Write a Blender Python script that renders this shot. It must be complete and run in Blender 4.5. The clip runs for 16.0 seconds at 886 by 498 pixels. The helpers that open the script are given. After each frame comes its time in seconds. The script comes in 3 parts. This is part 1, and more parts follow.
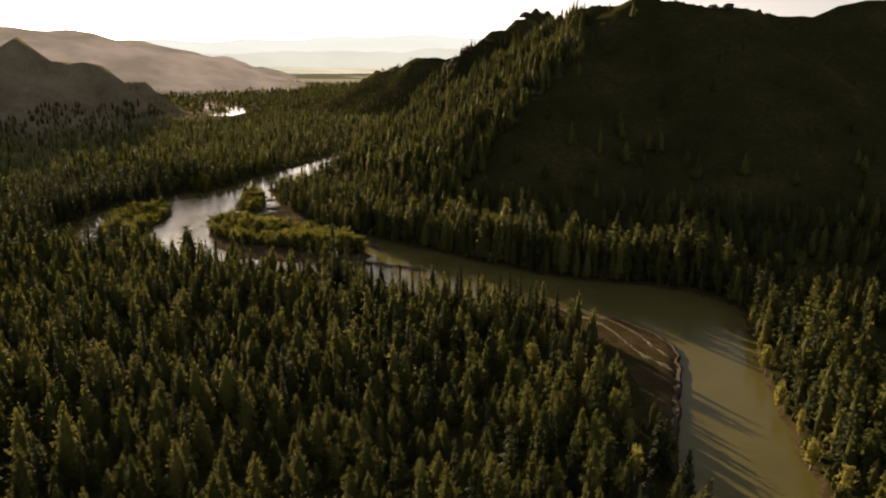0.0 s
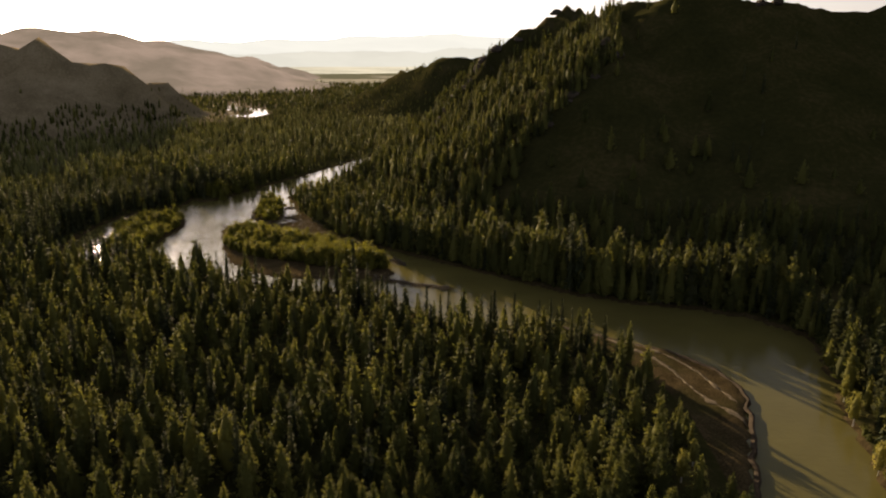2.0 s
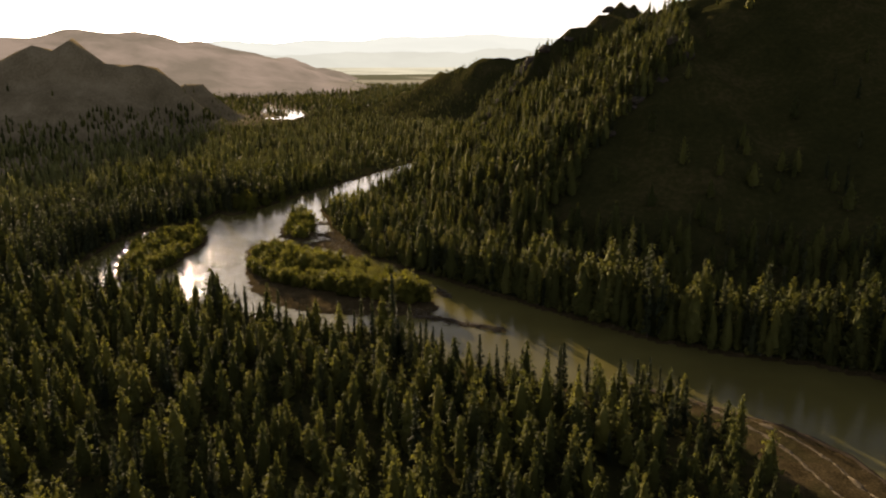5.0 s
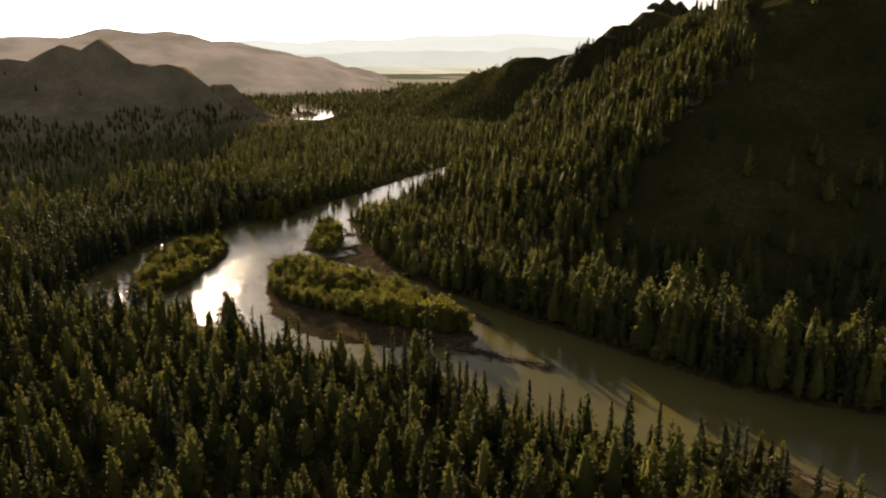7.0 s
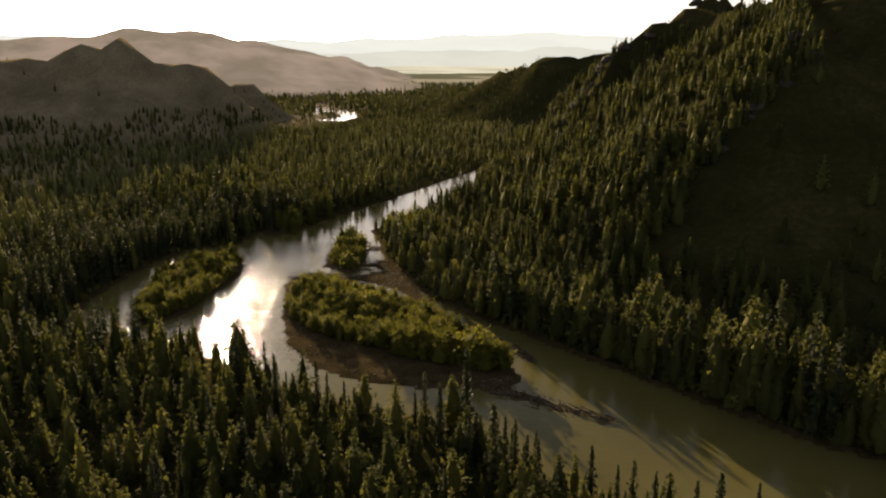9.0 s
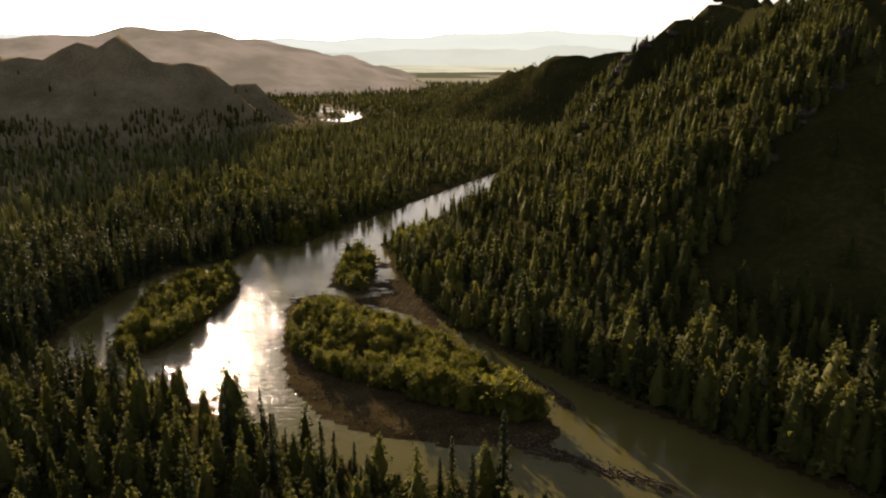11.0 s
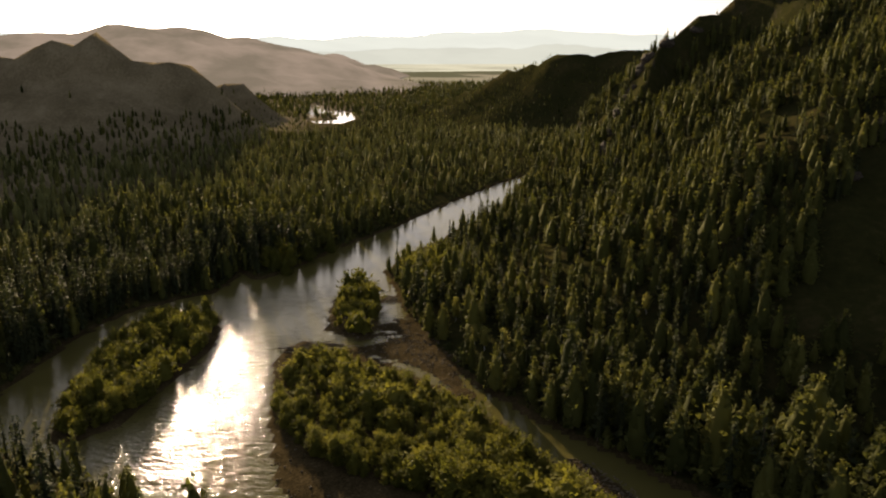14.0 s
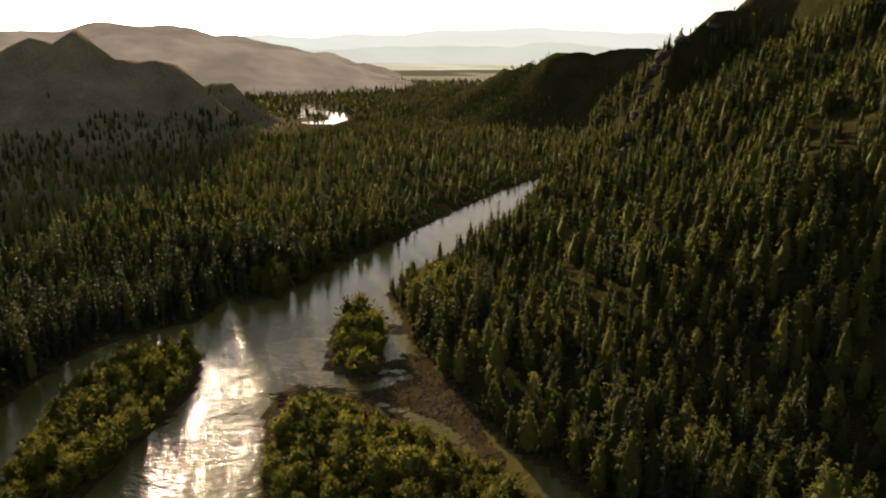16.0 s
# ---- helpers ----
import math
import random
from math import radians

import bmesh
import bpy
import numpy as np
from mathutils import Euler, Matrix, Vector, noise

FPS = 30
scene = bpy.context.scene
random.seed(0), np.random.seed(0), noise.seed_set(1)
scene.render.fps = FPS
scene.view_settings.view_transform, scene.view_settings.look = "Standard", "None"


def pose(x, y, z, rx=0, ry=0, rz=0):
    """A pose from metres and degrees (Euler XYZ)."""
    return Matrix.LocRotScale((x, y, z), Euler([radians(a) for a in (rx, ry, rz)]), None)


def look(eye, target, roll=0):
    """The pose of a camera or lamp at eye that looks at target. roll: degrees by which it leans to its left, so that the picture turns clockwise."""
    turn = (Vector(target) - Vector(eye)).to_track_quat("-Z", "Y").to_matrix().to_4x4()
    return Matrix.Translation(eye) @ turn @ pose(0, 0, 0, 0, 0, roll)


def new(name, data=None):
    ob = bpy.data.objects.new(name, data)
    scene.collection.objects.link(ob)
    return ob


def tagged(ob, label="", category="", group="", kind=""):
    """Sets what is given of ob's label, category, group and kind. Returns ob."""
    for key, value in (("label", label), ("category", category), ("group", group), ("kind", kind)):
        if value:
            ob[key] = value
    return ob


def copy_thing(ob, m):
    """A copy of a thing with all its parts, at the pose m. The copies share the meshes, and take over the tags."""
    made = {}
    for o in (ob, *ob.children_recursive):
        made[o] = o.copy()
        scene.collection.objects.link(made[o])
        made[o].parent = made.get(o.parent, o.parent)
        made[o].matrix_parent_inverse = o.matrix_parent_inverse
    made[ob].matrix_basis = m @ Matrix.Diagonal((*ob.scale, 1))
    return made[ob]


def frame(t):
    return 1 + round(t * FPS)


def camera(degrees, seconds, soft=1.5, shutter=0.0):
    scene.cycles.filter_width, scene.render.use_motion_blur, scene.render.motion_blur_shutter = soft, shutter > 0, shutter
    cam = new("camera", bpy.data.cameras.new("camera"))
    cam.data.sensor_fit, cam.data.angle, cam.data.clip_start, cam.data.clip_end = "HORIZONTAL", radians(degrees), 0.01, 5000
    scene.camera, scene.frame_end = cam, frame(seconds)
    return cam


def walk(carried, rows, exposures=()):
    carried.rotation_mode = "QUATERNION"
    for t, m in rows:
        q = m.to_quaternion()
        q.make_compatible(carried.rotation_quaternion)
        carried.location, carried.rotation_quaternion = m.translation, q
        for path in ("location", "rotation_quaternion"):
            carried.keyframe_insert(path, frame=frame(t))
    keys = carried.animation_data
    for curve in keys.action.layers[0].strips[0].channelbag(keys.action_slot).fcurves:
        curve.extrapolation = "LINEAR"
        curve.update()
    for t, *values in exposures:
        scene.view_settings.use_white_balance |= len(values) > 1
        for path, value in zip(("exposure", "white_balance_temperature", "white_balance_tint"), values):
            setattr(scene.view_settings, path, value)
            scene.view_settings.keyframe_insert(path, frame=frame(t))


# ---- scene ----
cam = camera(62.7, 16.0, soft=2.1)
PATH = [
    (0, (0.96, 0.903, 100.334), (0.933, 2.839, 99.831), 0.2),
    (0.5, (0.087, 8.975, 100.369), (0.044, 10.91, 99.866), 0.2),
    (1, (-0.744, 16.973, 100.404), (-0.802, 18.908, 99.9), 0.1),
    (1.5, (-1.656, 24.952, 100.452), (-1.732, 26.886, 99.949), 0.0),
    (2, (-2.734, 32.88, 100.498), (-2.825, 34.813, 99.994), 0.0),
    (2.5, (-4.056, 40.883, 100.558), (-4.163, 42.816, 100.054), -0.0),
    (3, (-5.479, 48.955, 100.615), (-5.601, 50.887, 100.111), 0.0),
    (3.5, (-7.086, 57.16, 100.674), (-7.223, 59.091, 100.171), -0.1),
    (4, (-8.851, 65.404, 100.736), (-9.003, 67.334, 100.234), -0.1),
    (6.5, (-18.321, 106.548, 101.509), (-18.565, 108.468, 101.004), -0.1),
    (7, (-20.425, 114.907, 101.573), (-20.688, 116.824, 101.068), -0.1),
    (7.5, (-22.74, 123.331, 101.607), (-23.019, 125.245, 101.101), -0.1),
    (8, (-25.246, 131.836, 101.611), (-25.541, 133.748, 101.105), -0.1),
    (8.5, (-27.939, 140.405, 101.6), (-28.247, 142.315, 101.093), -0.1),
    (9, (-30.81, 148.969, 101.598), (-31.132, 150.877, 101.092), -0.1),
    (11.5, (-46.209, 191.623, 101.826), (-46.54, 193.529, 101.316), -0.1),
    (12, (-49.369, 200.22, 101.845), (-49.7, 202.125, 101.335), -0.1),
    (12.5, (-52.603, 208.88, 101.832), (-52.929, 210.786, 101.321), -0.2),
    (13, (-55.948, 217.663, 101.818), (-56.267, 219.57, 101.306), -0.1),
    (13.5, (-59.348, 226.516, 101.802), (-59.661, 228.424, 101.29), -0.1),
    (14, (-62.805, 235.417, 101.765), (-63.111, 237.326, 101.253), -0.1),
    (14.5, (-66.297, 244.305, 101.703), (-66.596, 246.214, 101.189), -0.1),
    (15, (-69.828, 253.248, 101.636), (-70.122, 255.158, 101.121), -0.2),
    (15.5, (-73.353, 262.205, 101.579), (-73.64, 264.116, 101.063), -0.2),
    (16, (-76.836, 271.17, 101.54), (-77.117, 273.082, 101.024), -0.1),
]
walk(cam, [(t, look(eye, target, roll)) for t, eye, target, roll in PATH], [(0.0, 1.40, 7700, 21), (16.0, 1.27, 7500, 16)])

# ---- light: low evening sun ahead on the left, hazy bright sky ----
SUN_AZ, SUN_EL = -29.0, 11.5
world = bpy.data.worlds.new("evening_sky")
scene.world = world
world.use_nodes = True
wn, wl = world.node_tree.nodes, world.node_tree.links
sky = wn.new("ShaderNodeTexSky")
sky.sky_type = "NISHITA"
sky.sun_disc = False
sky.sun_elevation, sky.sun_rotation = radians(SUN_EL), radians(SUN_AZ)
sky.air_density, sky.dust_density, sky.ozone_density = 1.0, 1.2, 1.0
milky = wn.new("ShaderNodeHueSaturation")
milky.inputs["Saturation"].default_value = 0.35
wl.new(sky.outputs[0], milky.inputs["Color"])
cool = wn.new("ShaderNodeMix")
cool.data_type, cool.blend_type = "RGBA", "MULTIPLY"
cool.inputs[0].default_value, cool.inputs[7].default_value = 1.0, (0.93, 0.99, 1.10, 1)
wl.new(milky.outputs[0], cool.inputs[6])
wl.new(cool.outputs[2], wn["Background"].inputs[0])
wn["Background"].inputs[1].default_value = 0.060
sun_dir = Vector((math.sin(radians(SUN_AZ)) * math.cos(radians(SUN_EL)), math.cos(radians(SUN_AZ)) * math.cos(radians(SUN_EL)), math.sin(radians(SUN_EL))))
sun = new("sun", bpy.data.lights.new("sun", "SUN"))
sun.data.energy, sun.data.angle, sun.data.color = 5.0, radians(0.6), (1.0, 0.84, 0.58)
sun.matrix_world = look(sun_dir * 900, (0, 0, 0))


# ---- plan: banks, islands, ridges (metres) ----
RIGHT_BANK = [(-30, 915), (-48, 900), (-60, 882), (-70, 850), (-96, 749), (-124, 648), (-148, 578), (-134, 545), (-124, 515), (-108, 483),
              (-90, 452), (-64, 427), (-31, 400), (5, 370), (40, 340), (77, 326), (104, 318), (122, 297), (116, 262), (106, 233),
              (100, 204), (94, 175), (89, 150), (81, 80), (62, -20), (20, -160), (-60, -320)]
LEFT_BANK = [(-120, -320), (-30, -160), (22, -20), (47, 80), (58, 150), (59, 172), (65, 196), (78, 233), (81, 252), (69, 274),
             (50, 286), (32, 297), (9, 293), (-16, 303), (-41, 316), (-61, 338), (-84, 338), (-103, 345), (-130, 358), (-155, 370),
             (-185, 382), (-214, 388)]
WEST_BANK = [(-227, 402), (-235, 430), (-238, 460), (-239, 490), (-228, 508), (-210, 527), (-212, 546), (-222, 566), (-236, 595), (-240, 599),
             (-234, 590), (-218, 566), (-206, 545), (-194, 548), (-186, 590), (-168, 643), (-147, 715), (-125, 792), (-100, 863), (-74, 905), (-45, 926)]
RIVER = RIGHT_BANK + LEFT_BANK + WEST_BANK
WEST_ISLAND = [(-200, 396), (-214, 424), (-222, 455), (-225, 475), (-219, 492), (-206, 499), (-194, 494), (-186, 472), (-182, 440), (-184, 410), (-191, 394)]
ISLET = [(-154, 512), (-151, 489), (-141, 484), (-128, 474), (-131, 500), (-134, 516), (-142, 543), (-155, 552), (-158, 530)]
BIG_ISLAND = [(-158, 462), (-156, 477), (-143, 473), (-116, 459), (-91, 442), (-69, 415), (-51, 390), (-41, 372), (-45, 361), (-65, 359),
              (-91, 356), (-110, 368), (-127, 381), (-141, 409), (-151, 440)]
ISLAND_WOOD = [(-151, 459), (-140, 465), (-115, 452), (-90, 436), (-70, 410), (-54, 388), (-45, 375), (-63, 375), (-83, 381), (-112, 391), (-134, 406), (-149, 432)]
TAIL_BAR = [(-51, 368), (-43, 362), (-25, 353), (-12, 347), (-13, 344), (-29, 348), (-47, 356), (-57, 359)]
SHOAL = [(-132, 492), (-126, 481), (-111, 470), (-96, 456), (-92, 459), (-103, 476), (-114, 497), (-125, 508)]
HEAD_SHOAL = [(-138, 470), (-124, 478), (-118, 492), (-106, 478), (-93, 455), (-84, 438), (-87, 435), (-97, 448), (-108, 459), (-122, 466)]
SIDE_BAR = [(-56, 410), (-46, 400), (-37, 386), (-39, 382), (-48, 393), (-60, 405)]
SMALL_BAR = [(-137, 532), (-131, 531), (-129, 523), (-132, 520), (-136, 526)]
FAR_RIVER = [(-600, 1790), (-556, 1730), (-545, 1650), (-496, 1585), (-464, 1575), (-438, 1530), (-400, 1420), (-384, 1340), (-412, 1338), (-424, 1326), (-452, 1368), (-492, 1462), (-534, 1585), (-566, 1690)]
FAR_ISLAND = [(-514, 1540), (-478, 1545), (-444, 1484), (-424, 1398), (-436, 1370), (-460, 1392), (-482, 1450)]
SPIT = [(30, 300), (50, 288), (71, 276), (83, 252), (80, 233), (67, 194), (62, 185), (58, 192), (58, 208), (57, 235), (51, 260), (36, 287)]
# single pale trees at the forest edge: x, y, size
BIRCHES = [(-86, 471), (-100, 499), (-79, 468), (-90, 476, 0.8), (47, 190), (45, 157), (52, 198, 0.8), (98, 199), (92, 167), (93, 152), (104, 224), (27, 221), (35, 221, 0.8), (5, 169, 0.7), (47, 172, 0.9), (108, 238, 0.9), (96, 182, 0.8), (-30, 489, 0.9)]
TALL_WILLOWS = [(-129, 552), (-126, 562), (-123, 573), (-120, 586), (-119, 540), (-130, 578, 0.8), (-117, 555), (-113, 530, 0.9), (-203, 562), (-198, 560), (-193, 568), (-200, 574), (-191, 556, 0.8), (-188, 580, 0.9), (-182, 599, 0.9), (-140, 590, 0.5), (-142, 584, 0.45), (-137, 584, 0.5), (-139, 596, 0.6)]
# each ridge: crest points (x, y, height), spread of its flanks
RIB = [(-8, 462, 3), (15, 490, 22), (42, 522, 49), (65, 540, 74), (96, 568, 103), (94, 595, 119), (114, 698, 146)]
EAST_CREST = [(114, 698, 146), (160, 645, 152), (206, 608, 141), (226, 606, 137), (258, 631, 131), (358, 663, 146), (520, 640, 175), (800, 600, 190)]
NORTH_CREST = [(114, 698, 146), (116, 756, 134), (88, 890, 149), (40, 870, 131), (10, 836, 108), (-8, 765, 78), (-28, 690, 55), (-58, 705, 40), (-84, 692, 14)]
BACK_CREST = [(88, 890, 157), (200, 980, 150), (420, 1050, 170)]
MID_HILL = [(-318, 1680, 8), (-211, 1580, 48), (-143, 1520, 82), (-50, 1450, 110), (32, 1440, 117), (80, 1440, 111), (154, 1430, 106), (383, 1400, 140)]
WEST_HILL = [(-1282, 900, 150), (-979, 960, 112), (-824, 1050, 100), (-763, 1092, 98), (-703, 1098, 96), (-650, 1098, 98)]
WEST_SHOULDER = [(-650, 1098, 98), (-585, 1118, 102), (-540, 1140, 92), (-525, 1160, 70)]
WEST_BUMP = [(-600, 1270, 55), (-565, 1345, 62), (-580, 1450, 18)]
FAR_RIDGE = [(-2547, 1700, 150), (-1850, 2110, 150), (-1699, 2245, 163), (-1471, 2416, 196), (-1302, 2520, 190), (-1144, 2604, 174), (-993, 2671, 116), (-896, 2700, 60), (-816, 2720, 8)]
FAR_RIDGE_B = [(-1605, 3050, 160), (-1207, 3225, 126), (-1011, 3298, 112), (-828, 3354, 50), (-715, 3382, 8)]
KNOBS = [[(-699, 1090, 124), (-695, 1090, 124)], [(-648, 1099, 128), (-644, 1099, 128)]]
RIDGES = [(RIB, 1.25, 40), (EAST_CREST, 1.35, 40), (NORTH_CREST, 0.9, 24), (BACK_CREST, 0.62, 20), (MID_HILL, 1.3, 40), (WEST_HILL, 1.95, 30), (WEST_SHOULDER, 0.9, 20), (WEST_BUMP, 0.9, 20)]
FAR_RIDGES = [(FAR_RIDGE, 3.6, 60), (FAR_RIDGE_B, 3.2, 60)]


def lattice(ix, iy, seed):
    n = (ix.astype(np.int64) * 374761393 + iy.astype(np.int64) * 668265263 + seed * 144665) & 0x7FFFFFFF
    n = ((n ^ (n >> 13)) * 1274126177) & 0x7FFFFFFF
    return ((n ^ (n >> 16)) & 0xFFFF) / 32767.5 - 1.0


def value_noise(x, y, size, seed=0):
    x, y = np.asarray(x, float) / size, np.asarray(y, float) / size
    ix, iy = np.floor(x), np.floor(y)
    fx, fy = x - ix, y - iy
    fx, fy = fx * fx * (3 - 2 * fx), fy * fy * (3 - 2 * fy)
    a, b = lattice(ix, iy, seed), lattice(ix + 1, iy, seed)
    c, d = lattice(ix, iy + 1, seed), lattice(ix + 1, iy + 1, seed)
    return (a * (1 - fx) + b * fx) * (1 - fy) + (c * (1 - fx) + d * fx) * fy


def smooth(v, lo, hi):
    v = np.clip((v - lo) / (hi - lo), 0, 1)
    return v * v * (3 - 2 * v)


def rounded(poly, times=2):
    """Chaikin's corner cutting: soft natural outlines."""
    p = np.array(poly, float)
    for _ in range(times):
        q = np.roll(p, -1, axis=0)
        p = np.stack((0.75 * p + 0.25 * q, 0.25 * p + 0.75 * q), axis=1).reshape(-1, 2)
    return p


def inside_distance(x, y, poly):
    """Signed distance to an outline, positive inside."""
    best = np.full(x.shape, 1e9)
    inside = np.zeros(x.shape, bool)
    q = np.roll(poly, -1, axis=0)
    for (ax, ay), (bx, by) in zip(poly, q):
        dx, dy = bx - ax, by - ay
        k = np.clip(((x - ax) * dx + (y - ay) * dy) / (dx * dx + dy * dy + 1e-9), 0, 1)
        best = np.minimum(best, (x - ax - k * dx) ** 2 + (y - ay - k * dy) ** 2)
        if dy != 0:
            inside ^= ((ay > y) != (by > y)) & (x < dx * (y - ay) / dy + ax)
    return np.where(inside, 1, -1) * np.sqrt(best)


RIVER_O, FAR_RIVER_O, FAR_ISLAND_O = rounded(RIVER, 1), rounded(FAR_RIVER), rounded(FAR_ISLAND)
ISLANDS_O = [rounded(p) for p in (WEST_ISLAND, ISLET, BIG_ISLAND)]
BARS_O = [rounded(p) for p in (TAIL_BAR, SHOAL, HEAD_SHOAL, SIDE_BAR, SMALL_BAR)]
SPIT_O, ISLAND_WOOD_O = rounded(SPIT), rounded(ISLAND_WOOD)


def shore(x, y):
    """Metres from the water's edge, positive on land; and the same for the low bars alone."""
    wob = 1.3 * value_noise(x, y, 9, 3) + 0.7 * value_noise(x, y, 4, 4)
    near = (np.abs(x + 60) < 320) & (y < 1100)
    land = np.full(x.shape, 60.0)
    bar = np.full(x.shape, -60.0)
    if near.any():
        u, v = x[near], y[near]
        d = -inside_distance(u, v, RIVER_O)
        for p in ISLANDS_O:
            d = np.maximum(d, inside_distance(u, v, p))
        land[near] = d
        b = np.full(u.shape, -60.0)
        for p in BARS_O:
            b = np.maximum(b, inside_distance(u, v, p))
        bar[near] = b
    far = (x < -400) & (x > -720) & (y > 1340) & (y < 1900)
    if far.any():
        u, v = x[far], y[far]
        land[far] = np.maximum(-inside_distance(u, v, FAR_RIVER_O), inside_distance(u, v, FAR_ISLAND_O))
    return land + wob, bar + wob * 0.6


def ridge_heights(x, y, ridges):
    out = np.zeros(x.shape)
    for points, spread, foot in ridges:
        for (ax, ay, ah), (bx, by, bh) in zip(points, points[1:]):
            dx, dy = bx - ax, by - ay
            k = np.clip(((x - ax) * dx + (y - ay) * dy) / (dx * dx + dy * dy), 0, 1)
            h = ah + (bh - ah) * k
            d = np.hypot(x - ax - k * dx, y - ay - k * dy)
            w = foot + spread * h
            out = np.maximum(out, h * np.clip(1 - d / w, 0, 1) ** 1.2)
    return out


def hills(x, y):
    out = ridge_heights(x, y, RIDGES)
    for (ax, ay, h), (bx, by, _) in KNOBS:
        d = np.hypot(x - np.clip(x, ax, bx), y - ay)
        out = np.maximum(out, h * (1 - np.clip(d / 66, 0, 1) ** 2.0))
    return out


def terrain(x, y):
    x, y = np.asarray(x, float), np.asarray(y, float)
    land, bar = shore(x, y)
    hill = hills(x, y)
    rough = smooth(hill, 6, 60)
    hill = hill + rough * (5.0 * value_noise(x, y, 42, 5) + 2.6 * value_noise(x, y, 17, 6) + 1.3 * value_noise(x, y, 8, 7)) * (1 + 0.6 * smooth(y, 1300, 2400))
    spit = inside_distance(x, y, SPIT_O)
    beach = np.full(x.shape, -60.0)
    for p in ISLANDS_O:
        beach = np.maximum(beach, inside_distance(x, y, p))
    low = smooth(beach, -4, 0)
    cut = smooth(spit, -3, 2)
    bank = 0.2 + low * 0.55 * smooth(land, 0, 7) + (1 - low) * (0.95 - 0.25 * cut) * smooth(land, -0.6, 0.9) + (1 - low) * (1 - cut) * 1.1 * smooth(land, 3, 14)
    bank = bank + 0.10 * cut * value_noise(x, y, 7, 18) + 0.5 * value_noise(x, y, 30, 8) * smooth(land, 4, 20) * (1 - low) * (1 - cut)
    bed = -0.3 - 1.8 * smooth(-land, 0, 10)
    z = np.where(land > 0, bank + hill * smooth(land, 4, 30), np.maximum(bed, -0.35 + (0.48 + 0.16 * value_noise(x, y, 5, 19)) * smooth(bar, -2.5, 1.5)))
    return z + np.maximum(0, y - 2300) * 0.025 * smooth(y, 2300, 3600)


def mesh_of(name, verts, faces, tint=None, index=None):
    """A mesh from arrays of places and triangles (or quads)."""
    me = bpy.data.meshes.new(name)
    verts, faces = np.asarray(verts, np.float32), np.asarray(faces, np.int32)
    n, k = faces.shape
    me.vertices.add(len(verts))
    me.vertices.foreach_set("co", verts.ravel())
    me.loops.add(n * k)
    me.loops.foreach_set("vertex_index", faces.ravel())
    me.polygons.add(n)
    me.polygons.foreach_set("loop_start", np.arange(0, n * k, k, dtype=np.int32))
    if index is not None:
        me.polygons.foreach_set("material_index", np.asarray(index, np.int32))
    me.update(calc_edges=True)
    if tint is not None:
        me.attributes.new("tint", "FLOAT", "POINT").data.foreach_set("value", np.asarray(tint, np.float32))
    return me


# ---- materials ----
def material(name, rough=0.8, spec=0.3):
    m = bpy.data.materials.new(name)
    m.use_nodes = True
    b = m.node_tree.nodes["Principled BSDF"]
    b.inputs["Roughness"].default_value = rough
    b.inputs["Specular IOR Level"].default_value = spec
    return m, m.node_tree.nodes, m.node_tree.links, b


def ramp(nodes, stops, mode="LINEAR"):
    r = nodes.new("ShaderNodeValToRGB")
    r.color_ramp.interpolation = mode
    e = r.color_ramp.elements
    while len(e) < len(stops):
        e.new(0.5)
    for k, (p, c) in zip(e, stops):
        k.position, k.color = p, (*c, 1) if len(c) == 3 else (c[0],) * 3 + (1,)
    return r


def grain(nodes, links, size, detail=4, vector=None, rough=0.6):
    n = nodes.new("ShaderNodeTexNoise")
    n.inputs["Scale"].default_value, n.inputs["Detail"].default_value, n.inputs["Roughness"].default_value = 1 / size, detail, rough
    if vector is None:
        vector = nodes.new("ShaderNodeNewGeometry").outputs["Position"]
    links.new(vector, n.inputs["Vector"])
    return n


def mixed(nodes, links, fac, a, b, mode="MIX"):
    m = nodes.new("ShaderNodeMix")
    m.data_type, m.blend_type = "RGBA", mode
    for sock, v in ((0, fac), (6, a), (7, b)):
        if isinstance(v, (int, float)):
            m.inputs[sock].default_value = v
        elif isinstance(v, tuple):
            m.inputs[sock].default_value = (*v, 1)
        else:
            links.new(v, m.inputs[sock])
    return m.outputs[2]


def bumped(nodes, links, b, height, strength, distance):
    k = nodes.new("ShaderNodeBump")
    k.inputs["Strength"].default_value, k.inputs["Distance"].default_value = strength, distance
    links.new(height, k.inputs["Height"])
    links.new(k.outputs[0], b.inputs["Normal"])


